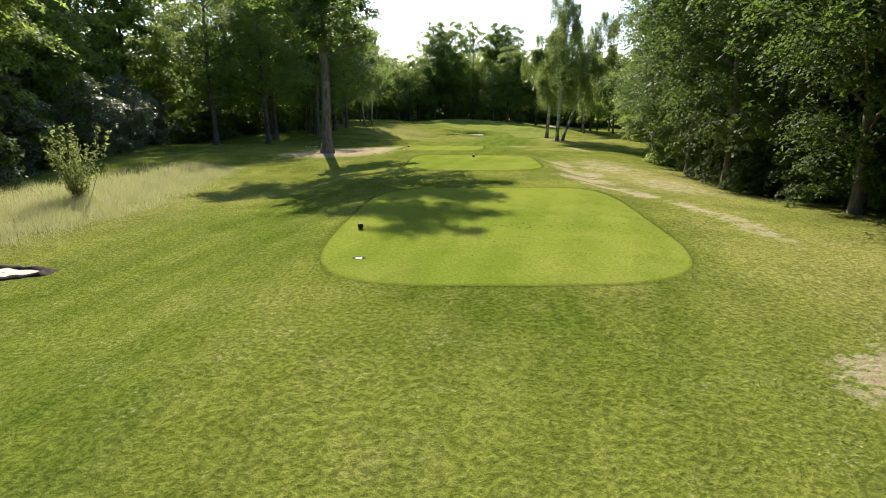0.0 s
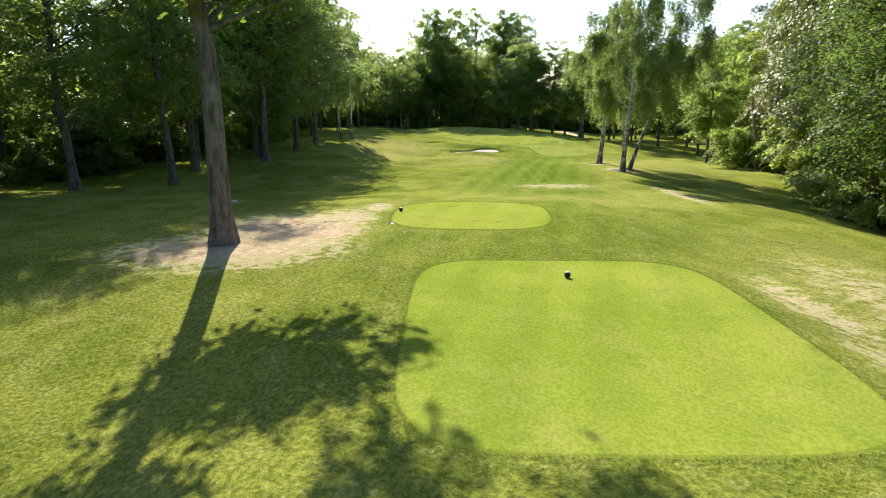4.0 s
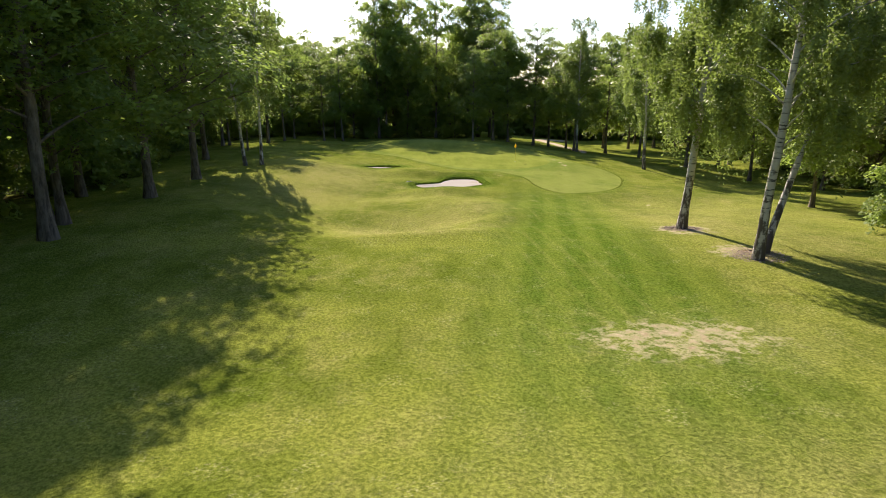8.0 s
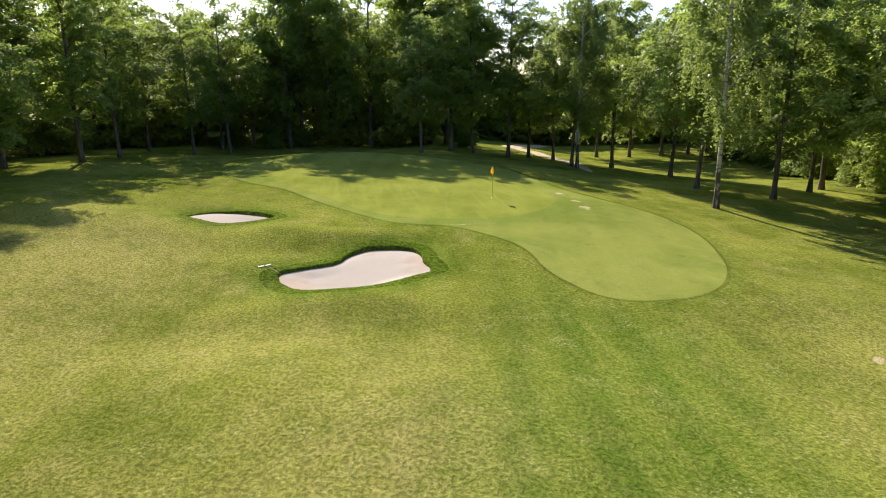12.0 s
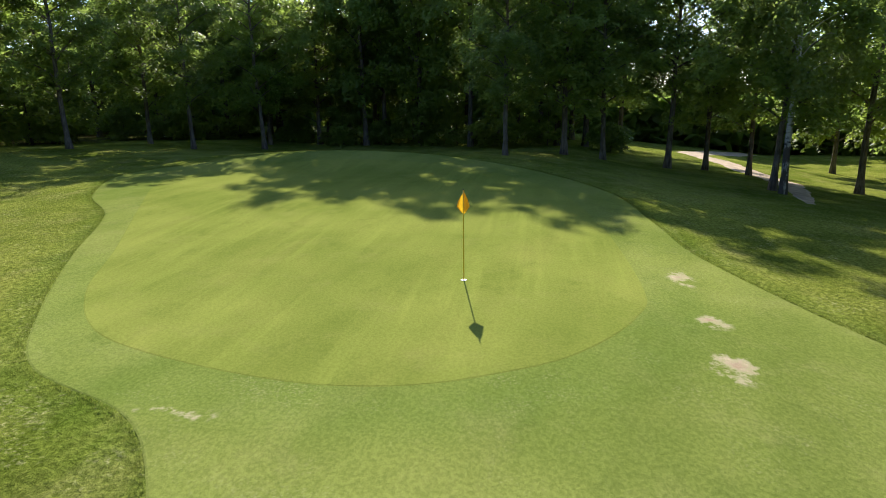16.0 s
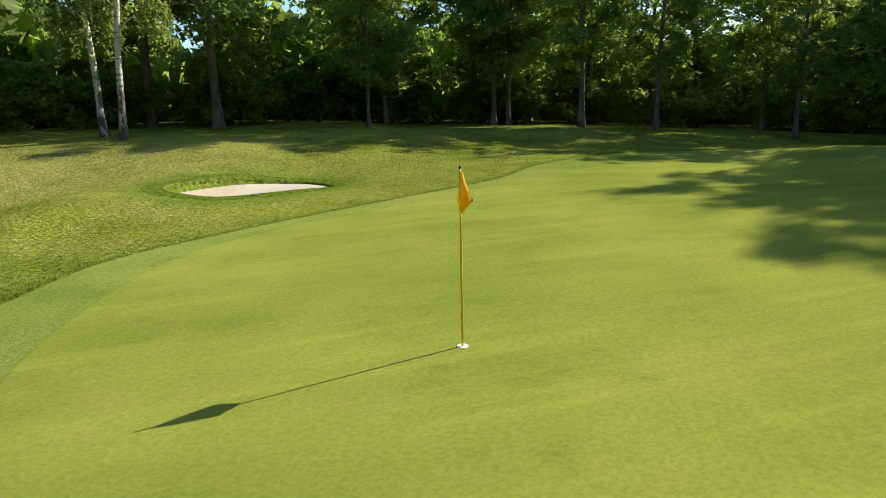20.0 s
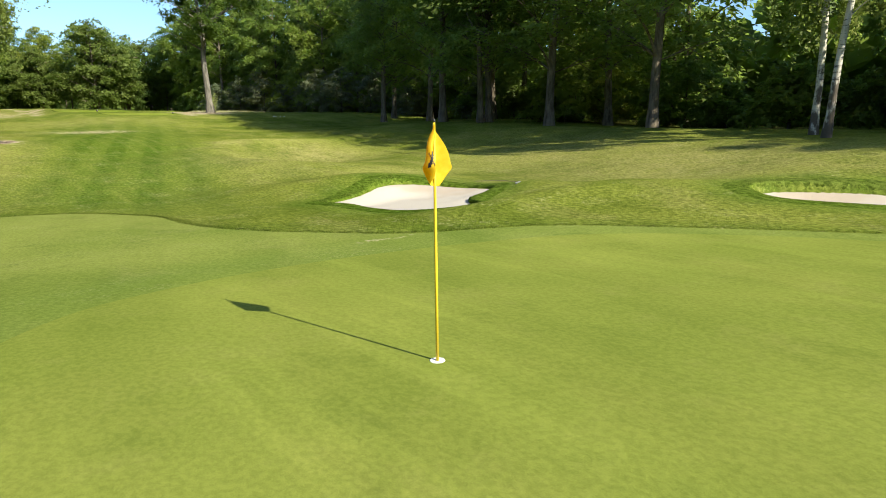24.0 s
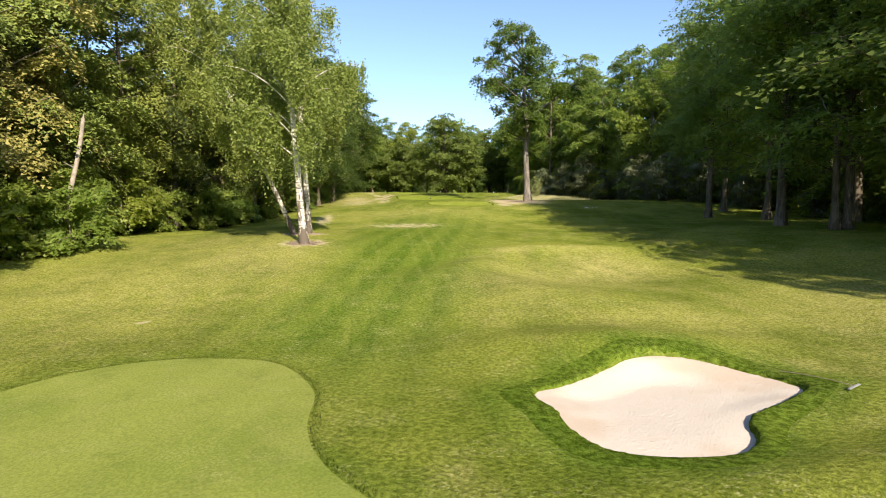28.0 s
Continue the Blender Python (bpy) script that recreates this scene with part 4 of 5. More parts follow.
for x, y, k in ((-18.8, 142.8, 2), (-26.0, 145.5, 0), (-24.3, 153.3, 1), (-23.6, 154.2, 2), (-18.9, 157.6, 0), (-17.3, 162.5, 1), (-17.0, 171.2, 2), (-11.9, 169.0, 1), (-9.3, 176.0, 0), (-11.0, 181.0, 2), (12.4, 166.5, 1), (16.4, 170.5, 0), (19.3, 172.0, 2),
                (24.5, 174.8, 1), (27.8, 177.0, 0), (31.0, 176.5, 2), (27.9, 161.6, 2), (35.7, 168.8, 1), (36.8, 157.0, 0), (32.2, 144.5, 2)):
    plant(slim[k], x, y, rng.uniform(0.92, 1.08) * (0.62 if (x, y) == (-18.8, 142.8) else 0.8 if (x, y) == (-17.3, 162.5) else 0.78 if (x, y) in ((12.4, 166.5), (-11.9, 169.0)) else 1.0), rng.uniform(0, 360), group="trees round the putting green")
for x, y in ((29.0, 136.7), (27.9, 160.0)):
    plant(birch_c, x, y, rng.uniform(1.0, 1.12), rng.uniform(0, 360), group="birches beyond the putting green")
for x, y, k in ((36.2, 140.5, 1), (39.1, 131.0, 0), (30.8, 108.8, 2), (45.8, 147.0, 3), (43.0, 145.0, 0), (41.0, 121.5, 4)):
    ob = plant(wood[k], x, y, rng.uniform(0.75, 0.9), rng.uniform(0, 360), label="broadleaf tree on a grassy slope beside the putting green", group="trees on the slope")
    if (x, y) == (30.8, 108.8):
        branched = ob, x, y
for x, y, k, s in ((18.2, 59.8, 0, 0.95), (16.9, 48.2, 1, 0.95), (15.2, 38.4, 1, 0.9), (14.6, 26.0, 1, 0.95), (22.5, 68.0, 0, 1.0)):
    plant(skirted[k], x, y, s, rng.uniform(0, 360), group="trees beside the tees")


def wood_band(edge, sign, ys, offset, templates, jitter, lo, hi):
    for y in ys:
        yy = y + rng.uniform(-jitter, jitter)
        if sign < 0 and 111 < yy < 125:
            continue
        x = float(edge(yy)) + sign * (offset + rng.uniform(-1.5, 1.5))
        plant(templates[int(rng.integers(len(templates)))], x, yy, rng.uniform(lo, hi), rng.uniform(0, 360), group="woodland")


wood_band(woods_left, -1, np.arange(-8, 72, 6.6), 4.0, [wood[0], airy[1], wood[1], wood[2]], 1.8, 0.9, 1.08)
wood_band(woods_left, -1, np.arange(-6, 72, 6.6), 9.5, [wood[3], wood[1], wood[0]], 2.0, 1.12, 1.26)
wood_band(woods_left, -1, np.arange(74, 178, 10.0), 3.0, airy, 1.8, 0.95, 1.12)
wood_band(woods_left, -1, np.arange(72, 200, 13.0), 10.0, back, 2.0, 0.95, 1.15)
wood_band(woods_right, 1, np.arange(-10, 60, 7.0), 3.5, shaded_wood, 1.8, 1.0, 1.15)
wood_band(woods_right, 1, np.arange(62, 135, 7.0), 3.5, lush_wood, 1.8, 1.0, 1.2)
wood_band(woods_right, 1, np.arange(138, 200, 7.0), 3.5, wood, 1.8, 1.0, 1.15)
wood_band(woods_right, 1, np.arange(-8, 205, 7.6), 10.5, back, 2.0, 0.9, 1.1)
for x in np.arange(-30, 68, 5.6):
    if not 26 < x < 38:
        k = int(rng.integers(5))
        tall = (27.4 if -5.5 < x < 27 else 17.0 if -20 < x < -5 else 23.0) + rng.uniform(-0.7, 0.7)
        plant(wood[k], x + rng.uniform(-1.5, 1.5), (184.2 if -8 < x < 20 else 187) + rng.uniform(-1.2, 1.2) + 0.12 * abs(x - 10), 1.08, rng.uniform(0, 360), tall / (21, 22.5, 19.5, 23, 20)[k] / 1.08, group="woodland")
for x in np.arange(-27.2, 24, 5.6):
    k = int(rng.integers(5))
    plant(wood[k], x + rng.uniform(-1, 1), 196 + rng.uniform(-1.5, 1.5), 1.1, rng.uniform(0, 360), (rng.uniform(20.0, 22.0) if x > -5 else 15.0) / (21, 22.5, 19.5, 23, 20)[k] / 1.1, group="woodland")
for x, y, tall in ((-1.5, 188.0, 27.8), (14.5, 188.0, 27.6)):
    plant(wood[1], x, y, 0.95, rng.uniform(0, 360), tall / 22.5 / 0.95, group="woodland")
for x in np.arange(-34, 76, 9.0):
    if 23 < x < 54:
        continue
    plant(back[int(rng.integers(3))], x + rng.uniform(-2, 2), 200 + rng.uniform(-3, 5), rng.uniform(0.85, 1.0), rng.uniform(0, 360), group="woodland")
for x, y, k in ((-9.0, -14.0, 4), (-17.0, -24.0, 2), (-3.0, -30.0, 0), (4.0, -26.0, 3), (-12.0, -38.0, 1), (8.0, -16.0, 0), (-24.0, -14.0, 2), (13.0, -30.0, 1), (-22.0, -36.0, 0), (-6.0, -22.0, 2), (0.0, -18.0, 4), (-14.0, -18.0, 0), (10.0, -24.0, 2), (-28.0, -26.0, 3), (-18.0, -44.0, 4), (-8.0, -46.0, 2), (2.0, -42.0, 0), (9.0, -40.0, 3)):
    plant(back[k % 3] if y < -32 else wood[k], x, y, rng.uniform(0.75, 0.95), rng.uniform(0, 360), label="broadleaf tree in the grove behind the tee", group="grove behind the tee")
for x, y, k, s in ((-8.5, -6.0, 0, 1.3), (0.5, -14.0, 1, 1.05), (-15.0, -10.0, 1, 1.2), (8.5, -18.0, 1, 1.0), (4.0, -24.0, 0, 1.0), (-21.0, -16.0, 0, 1.15)):
    plant(rounded_tree[k], x, y, s, rng.uniform(0, 360), group="grove behind the tee")
for edge, sign, ys in ((woods_left, -1, np.arange(2, 178, 4.2)), (woods_right, 1, np.arange(-6, 190, 4.2))):
    for y in ys:
        yy = y + rng.uniform(-1.2, 1.2)
        deep = sign < 0 and y > 74
        if sign > 0 and y < 46:
            plant(low_shrub[int(y) % 2], float(edge(yy)) + rng.uniform(1.6, 3.4), yy, rng.uniform(0.75, 1.1), rng.uniform(0, 360), group="undergrowth")
            continue
        plant(shrub[int(rng.integers(4))], float(edge(yy)) + sign * rng.uniform(0.3, 3.2), yy, rng.uniform(1.0, 1.4) if deep else rng.uniform(0.75, 1.2), rng.uniform(0, 360), group="undergrowth")
for x in np.arange(-28, 22, 4.4):
    plant(shrub[int(rng.integers(4))], x + rng.uniform(-1, 1), 184 + rng.uniform(-2, 3), rng.uniform(0.75, 1.1), rng.uniform(0, 360), group="undergrowth")

for x, y, s in ((35.0, 95.5, 1.15), (38.5, 99.5, 1.2)):
    plant(lush_wood[2], x, y, s, 50 * x, label="broadleaf tree with pale yellow-green sunlit boughs", group="woodland")
for x, y, k, s in ((28.6, 97.2, 1, 0.9), (30.9, 98.2, 1, 1.0), (33.2, 101.5, 2, 1.2)):
    plant(shrub[k], x, y, s, 70 * x, group="undergrowth")
for x, y, k in ((-23.0, 22.5, 0), (-25.5, 28.5, 1), (-27.5, 34.5, 1), (-28.6, 40.0, 0), (-30.0, 45.5, 1), (-28.6, 53.5, 1), (-29.4, 58.5, 1), (-31.0, 64.0, 1), (-32.5, 72.0, 0), (-31.5, 86.5, 0)):
    plant(silver[k], x, y, rng.uniform(0.9, 1.15), rng.uniform(0, 360), group="glossy shrubs")


def far_wood():
    """The closed mass of leaves behind the last rows."""
    rng = np.random.default_rng(55)
    out = []
    for n, xf, y0, y1 in ((34000, lambda y: woods_left(y) - 16, -60, 215), (34000, lambda y: woods_right(y) + 16, -60, 225)):
        y = rng.uniform(y0, y1, n)
        sign = -1 if xf(0.0) < 0 else 1
        out.append(np.stack([xf(y) + sign * 60 * rng.uniform(0, 1, n) ** 1.6, y, rng.uniform(0, 1, n) ** 0.9 * (np.where((y > 0) & (y < 178) & (sign < 0), 10.0, np.where((y > 55) & (y < 135) & (sign > 0), 15.0, 9.0)) + 2 * np.sin(y * 0.23) + 2 * np.sin(y * 0.61))], -1))
    for n, yc, x0, x1 in ((14000, 212, -60, 95), (13000, -62, -60, 60)):
        x = rng.uniform(x0, x1, n)
        out.append(np.stack([x, yc + np.sign(yc) * rng.uniform(0, 9, n), rng.uniform(0, 1, n) ** 0.9 * ((np.where(x < 20, 14.0, 8.0) if yc > 0 else 14.0) + 2 * np.sin(x * 0.21) + 2 * np.sin(x * 0.57))], -1))
    low = [q[::4] * np.array([1.0, 1.0, 0.38]) for q in out]
    p = np.concatenate(out + low)
    p[:, 2] += ground_z(p[:, 0], p[:, 1])
    v, f = leaves(rng, p, np.full(len(p), 2.0), np.tile([0.0, 0.0, 0.4], (len(p), 1)), 1.4)
    tagged(new("far_woods", solid("far_woods", v, f, LEAF_DARK, False)), "dark dense woodland closing off the course on every side", "woods", kind="stuff")


far_wood()
side_branch(*branched)

# ---- things on the course ----


def turned(profile, sides=24):
    """A lathe shape from (radius, height) pairs."""
    p = np.asarray(profile, float)
    a = np.arange(sides) * 2 * np.pi / sides
    v = np.stack([p[:, :1] * np.cos(a), p[:, :1] * np.sin(a), np.repeat(p[:, 1:], sides, 1)], -1).reshape(-1, 3)
    i = np.arange(len(p) - 1)[:, None] * sides
    j = np.arange(sides)[None]
    k = (j + 1) % sides
    return v, np.stack([i + j, i + k, i + sides + k, i + sides + j], -1).reshape(-1, 4)


def on_ground(x, y, lift=0.0, turn=0.0):
    return Matrix.Translation((x, y, float(ground_z(x, y)) + lift)) @ Matrix.Rotation(radians(turn), 4, "Z")


def build_pin(x, y):
    base = tagged(new("flagstick"), "yellow flagstick with a limp yellow flag standing in the hole", "flagstick")
    base.matrix_basis = on_ground(x, y, 0.010)
    part("pole", solid("pole", *turned(((0.0, -0.02), (0.014, -0.02), (0.014, 0.9), (0.012, 1.5), (0.011, 2.1), (0.0, 2.1)), 14), YELLOW_PAINT), base)
    part("tip", solid("tip", *turned(((0.0, 2.095), (0.012, 2.1), (0.014, 2.115), (0.010, 2.13), (0.0, 2.134)), 14), BLACK_PLASTIC), base, "small dark tip")
    rows, cols = 24, 40
    v = []
    for i in range(rows):
        for j in range(cols):
            s, h = j / (cols - 1), i / (rows - 1)
            wide = max(0.06, min(h / 0.72, 1.0 - 0.75 * (h - 0.72) / 0.28)) * (1 - 0.2 * h * s)
            side = 0.15 * wide * math.sin(2 * math.pi * 0.78 * s) * (1.0 if s < 0.64 else 1.0 - 0.5 * (s - 0.64))
            deep = 0.19 * wide * math.sin(2 * math.pi * 1.3 * s + 0.7) * s + 0.012 * math.sin(9 * h + 5 * s)
            drop = 0.01 + h * 0.44 + s * (0.02 + 0.07 * h) * (1 - 0.4 * math.cos(2 * math.pi * 0.9 * s))
            a = radians(40)
            r = 0.013
            v.append(((side + r) * math.cos(a) - deep * math.sin(a), (side + r) * math.sin(a) + deep * math.cos(a), 2.10 - drop))
    i = (np.arange(rows - 1)[:, None] * cols + np.arange(cols - 1)[None]).ravel()
    cloth = part("flag", solid("flag", v, np.stack([i, i + 1, i + cols + 1, i + cols], -1), FLAG), base, "limp yellow cloth flag")
    # the dark printed mark, a plain shape on the cloth
    v = np.asarray(v).reshape(rows, cols, 3)[11:18, 8:15].copy()
    v[..., :2] *= 1.04
    i = (np.arange(6)[:, None] * 7 + np.arange(6)[None])
    keep = [(r, c) for r in range(6) for c in range(6) if abs(r - c) < 2 or r + c == 5]
    q = np.array([[r * 7 + c, r * 7 + c + 1, r * 7 + c + 8, r * 7 + c + 7] for r, c in keep])
    part("print", solid("print", v.reshape(-1, 3), q, BLACK_PLASTIC), cloth, "dark printed mark")
    cup = tagged(new("hole_cup", solid("hole_cup", *turned(((0.0, 0.002), (0.046, 0.002), (0.052, 0.003), (0.056, 0.006), (0.066, 0.006), (0.07, 0.001)), 28), WHITE_PLASTIC)), "white-rimmed cup of the hole in the green", "golf hole")
    cup.matrix_basis = on_ground(x, y, 0.011)


build_pin(13.35, 137.53)


def build_rake(x, y, turn):
    base = tagged(new("bunker_rake"), "bunker rake with a dark head lying on the grass", "rake")
    base.matrix_basis = on_ground(x, y, 0.03, turn)
    bm = bmesh.new()
    bmesh.ops.create_cube(bm, size=1.0, matrix=Matrix.Diagonal((0.60, 0.06, 0.035, 1)))
    bmesh.ops.bevel(bm, geom=bm.edges[:], offset=0.008, segments=2, affect="EDGES")
    part("head", from_bmesh("head", bm, GREY_METAL), base, "grey bar head")
    tooth = solid("tooth", *turned(((0.006, 0.0), (0.005, -0.05), (0.0, -0.055)), 6), BLACK_PLASTIC)
    for i in range(13):
        part("tooth", tooth, base, m=Matrix.Translation((-0.27 + i * 0.045, 0, -0.012)))
    part("handle", solid("handle", *tubes([([(0, 0, 0.02), (0.02, -0.5, 0.05), (0, -1.0, 0.04), (0.0, -1.65, 0.0)], [0.011, 0.010, 0.010, 0.010])], 8), WOOD_HANDLE), base, "weathered wooden handle")


build_rake(0.1, 125.1, 30)


def build_tee_marker():
    base = tagged(new("tee_marker"), "small round black tee marker with a white top", "tee marker", "tee markers")
    part("body", solid("body", *turned(((0.0, 0.0), (0.05, 0.0), (0.085, 0.03), (0.098, 0.085), (0.085, 0.14), (0.06, 0.165)), 20), BLACK_PLASTIC), base)
    part("cap", solid("cap", *turned(((0.062, 0.164), (0.058, 0.178), (0.03, 0.192), (0.0, 0.194)), 20), WHITE_PLASTIC), base, "white cap")
    return base


marker = build_tee_marker()
marker.matrix_basis = on_ground(-3.65, 22.9, 0.02)
for x, y in ((1.48, 51.4), (-4.2, 64.1)):
    copy_thing(marker, on_ground(x, y, 0.02))


def build_plate():
    base = tagged(new("distance_plate"), "small white plate set in dark soil by a tee", "marker plate", "distance plates")
    bm = bmesh.new()
    bmesh.ops.create_cube(bm, size=1.0, matrix=Matrix.Translation((0, 0, 0.0)) @ Matrix.Diagonal((0.20, 0.12, 0.02, 1)))
    bmesh.ops.bevel(bm, geom=bm.edges[:], offset=0.006, segments=2, affect="EDGES")
    part("plate", from_bmesh("plate", bm, WHITE_PLASTIC), base, m=Matrix.Translation((0, 0, 0.004)))
    rng = np.random.default_rng(66)
    n = 26
    a = np.arange(n) * 2 * np.pi / n
    lump = 1 + rng.normal(0, 0.12, n)
    rings = [np.stack([f * 0.25 * lump * np.cos(a), 0.07 + f * 0.17 * lump * np.sin(a), np.full(n, h)], -1) for f, h in ((1.0, -0.01), (0.8, 0.006), (0.3, 0.008), (0.02, 0.008))]
    i, j = np.arange(3)[:, None] * n, np.arange(n)[None]
    k = (j + 1) % n
    part("soil_rim", solid("soil_rim", np.concatenate(rings), np.stack([i + j, i + k, i + n + k, i + n + j], -1).reshape(-1, 4), SOIL), base, "dark soil round the plate")
    return base


plate = build_plate()
plate.matrix_basis = on_ground(-3.24, 19.2, 0.016) @ Matrix.Diagonal((0.85, 0.85, 1, 1))
copy_thing(plate, on_ground(-4.42, 60.7, 0.01) @ Matrix.Diagonal((0.95, 0.95, 1, 1)))
copy_thing(plate, on_ground(0.36, 60.9, 0.03) @ Matrix.Diagonal((0.36, 0.36, 1, 1)))
copy_thing(plate, on_ground(-3.8, 58.6, 0.01) @ Matrix.Diagonal((0.42, 0.42, 1, 1)))


def build_divots():
    """Torn flecks of soil on the tees."""
    rng = np.random.default_rng(61)
    verts, faces, n = [], [], 0
    for cx, cy, sx, sy, count in ((2.0, 23.2, 3.0, 0.25, 90), (0.5, 21.0, 3.0, 1.5, 30), (0.5, 61.0, 0.7, 0.12, 26), (-2.0, 63.8, 0.9, 0.2, 30), (-0.4, 63.5, 0.12, 0.12, 16), (0.0, 65.0, 1.2, 0.3, 20)):
        for _ in range(count):
            x, y = rng.normal(cx, sx), rng.normal(cy, sy)
            r, k = rng.uniform(0.012, 0.04), 6
            a = np.arange(k) * 2 * np.pi / k
            rr = r * rng.uniform(0.6, 1.3, k)
            px, py = x + rr * np.cos(a) * 0.7, y + rr * np.sin(a) * 1.5
            pz = ground_z(px, py) + 0.020
            top = np.array([[x, y, float(ground_z(x, y)) + 0.020 + r * 0.35]])
            verts += [np.stack([px, py, pz - 0.006], -1), top]
            faces += [(n + i, n + (i + 1) % k, n + k) for i in range(k)]
            n += k + 1
    tagged(new("divots", solid("divots", np.concatenate(verts), faces, SOIL, False)), "small torn divots of dark soil on the tees", "divots", kind="stuff")


build_divots()


def build_dig():
    """An opened patch with thrown-up soil by the first tee."""
    rng = np.random.default_rng(62)
    base = tagged(new("dug_patch"), "freshly dug patch of pale sand ringed by dark soil", "dug ground")
    base.matrix_basis = on_ground(-13.9, 20.6)
    n = 40
    a = np.arange(n) * 2 * np.pi / n
    lump = 1 + 0.2 * np.sin(a * 3 + 1) + rng.normal(0, 0.07, n)
    rings = []
    for f, h in ((1.25, -0.06), (1.1, 0.03), (0.95, 0.09), (0.8, 0.06), (0.68, -0.01)):
        x, y = 1.15 * f * lump * np.cos(a), 0.75 * f * lump * np.sin(a)
        rings.append(np.stack([x, y, h + rng.normal(0, 0.02, n) + ground_z(x - 13.9, y + 20.6) - float(ground_z(-13.9, 20.6))], -1))
    i, j = np.arange(4)[:, None] * n, np.arange(n)[None]
    k = (j + 1) % n
    part("soil_bank", solid("soil_bank", np.concatenate(rings), np.stack([i + j, i + k, i + n + k, i + n + j], -1).reshape(-1, 4), SOIL), base, "dark crumbly soil")
    x, y = 1.15 * 0.75 * lump * np.cos(a), 0.75 * 0.75 * lump * np.sin(a)
    z = ground_z(x - 13.9, y + 20.6) - float(ground_z(-13.9, 20.6))
    disc = [np.stack([x * f, y * f, z * f + 0.02 + 0.03 * (1 - f)], -1) for f in (1.0, 0.6, 0.05)]
    i = np.arange(2)[:, None] * n
    part("sand", solid("sand", np.concatenate(disc), np.stack([i + j, i + k, i + n + k, i + n + j], -1).reshape(-1, 4), PALE_SAND), base, "pale sand")


build_dig()


def build_twig(x, y, turn, size, seed):
    rng = np.random.default_rng(seed)
    base = tagged(new("fallen_twig"), "dry fallen twig lying on the worn sandy soil", "twig", "fallen twigs")
    base.matrix_basis = on_ground(x, y, 0.02, turn)
    w = np.linspace(0, 1, 7)
    spine = np.stack([w * size, 0.08 * size * np.sin(3 * w + seed), 0.01 + 0.02 * np.sin(5 * w)], -1)
    lines = [(spine, 0.010 * (1 - 0.8 * w))]
    for k in (2, 3, 4):
        way = np.array([0.35, rng.choice((-1, 1)) * 0.3, 0.05]) * size
        lines.append((spine[k] + np.linspace(0, 1, 4)[:, None] * way, np.array([0.006, 0.005, 0.004, 0.002])))
    part("stick", solid("stick", *tubes(lines, 6), BARK), base)


for seed, (x, y, turn, size) in enumerate(((-8.7, 60.5, 40, 1.1), (-9.4, 60.2, 60, 0.8), (-7.6, 61.3, 15, 0.7), (-9.7, 62.0, 120, 0.6))):
    build_twig(x, y, turn, size, seed)


def build_snag(x, y):
    base = tagged(new("dead_trunk"), "broken dead trunk leaning at the edge of the wood", "dead tree")
    base.matrix_basis = on_ground(x, y)
    w = np.linspace(0, 1, 9)
    stem = np.stack([-1.5 * w + 0.1 * np.sin(6 * w), -0.4 * w, 8.4 * w - 0.2], -1)
    jag = ([stem[-1], stem[-1] + (-0.08, 0.03, 0.35)], [0.07, 0.01])
    part("stem", solid("stem", *tubes([(stem, 0.19 - 0.07 * w), jag], 9), DEAD_WOOD), base, "bare pale wood")
    part("stub", solid("stub", *tubes([(stem[5] + np.linspace(0, 1, 4)[:, None] * np.array([0.7, 0.1, 0.4]), [0.06, 0.05, 0.04, 0.015])], 7), OAK_BARK), base)


build_snag(30.0, 95.4)


def build_stone(x, y, size, seed):
    rng = np.random.default_rng(seed)
    bm = bmesh.new()
    bmesh.ops.create_icosphere(bm, subdivisions=2, radius=1.0)
    for v in bm.verts:
        v.co *= 1 + 0.18 * math.sin(3 * v.co.x + seed) * math.cos(4 * v.co.y) + rng.uniform(-0.05, 0.05)
    bmesh.ops.transform(bm, matrix=Matrix.Diagonal((size, size * 0.7, size * 0.35, 1)), verts=bm.verts)
    ob = tagged(new("stone", from_bmesh("stone", bm, PALE_STONE)), "flat pale stone lying on the shaded lawn", "stone", "pale stones")
    ob.matrix_basis = on_ground(x, y, size * 0.12, 40 * seed)


for seed, (x, y, size) in enumerate(((-14.26, 69.54, 0.22), (-14.93, 69.65, 0.11), (-15.34, 69.77, 0.12))):
    build_stone(x, y, size, seed)


def strip(name, points, widths, material, label, category, lift=0.02):
    """A ribbon that follows the ground along a few points."""
    p = np.asarray(points, float)
    t = np.linspace(0, len(p) - 1, 12 * len(p))
    x, y = np.interp(t, np.arange(len(p)), p[:, 0]), np.interp(t, np.arange(len(p)), p[:, 1])
    kernel = np.hanning(11) / np.hanning(11).sum()
    x, y = (np.convolve(np.pad(v, 5, mode="edge"), kernel, mode="valid") for v in (x, y))
    w = np.interp(t, np.arange(len(p)), widths)
    dx, dy = np.gradient(x), np.gradient(y)
    s = np.hypot(dx, dy)
    side = np.linspace(-1, 1, 9)
    ragged = 1 + 0.12 * np.sin(t * 9.0) + 0.08 * np.sin(t * 23.0)
    px = x[:, None] - (dy / s * w / 2 * ragged)[:, None] * side
    py = y[:, None] + (dx / s * w / 2 * ragged)[:, None] * side
    pz = ground_z(px, py) + lift - 0.06 * np.abs(side) ** 8
    n = 9
    i = (np.arange(len(t) - 1)[:, None] * n + np.arange(n - 1)[None]).ravel()
    me = solid(name, np.stack([px, py, pz], -1).reshape(-1, 3), np.stack([i, i + 1, i + n + 1, i + n], -1), material)
    return tagged(new(name, me), label, category, kind="structure")


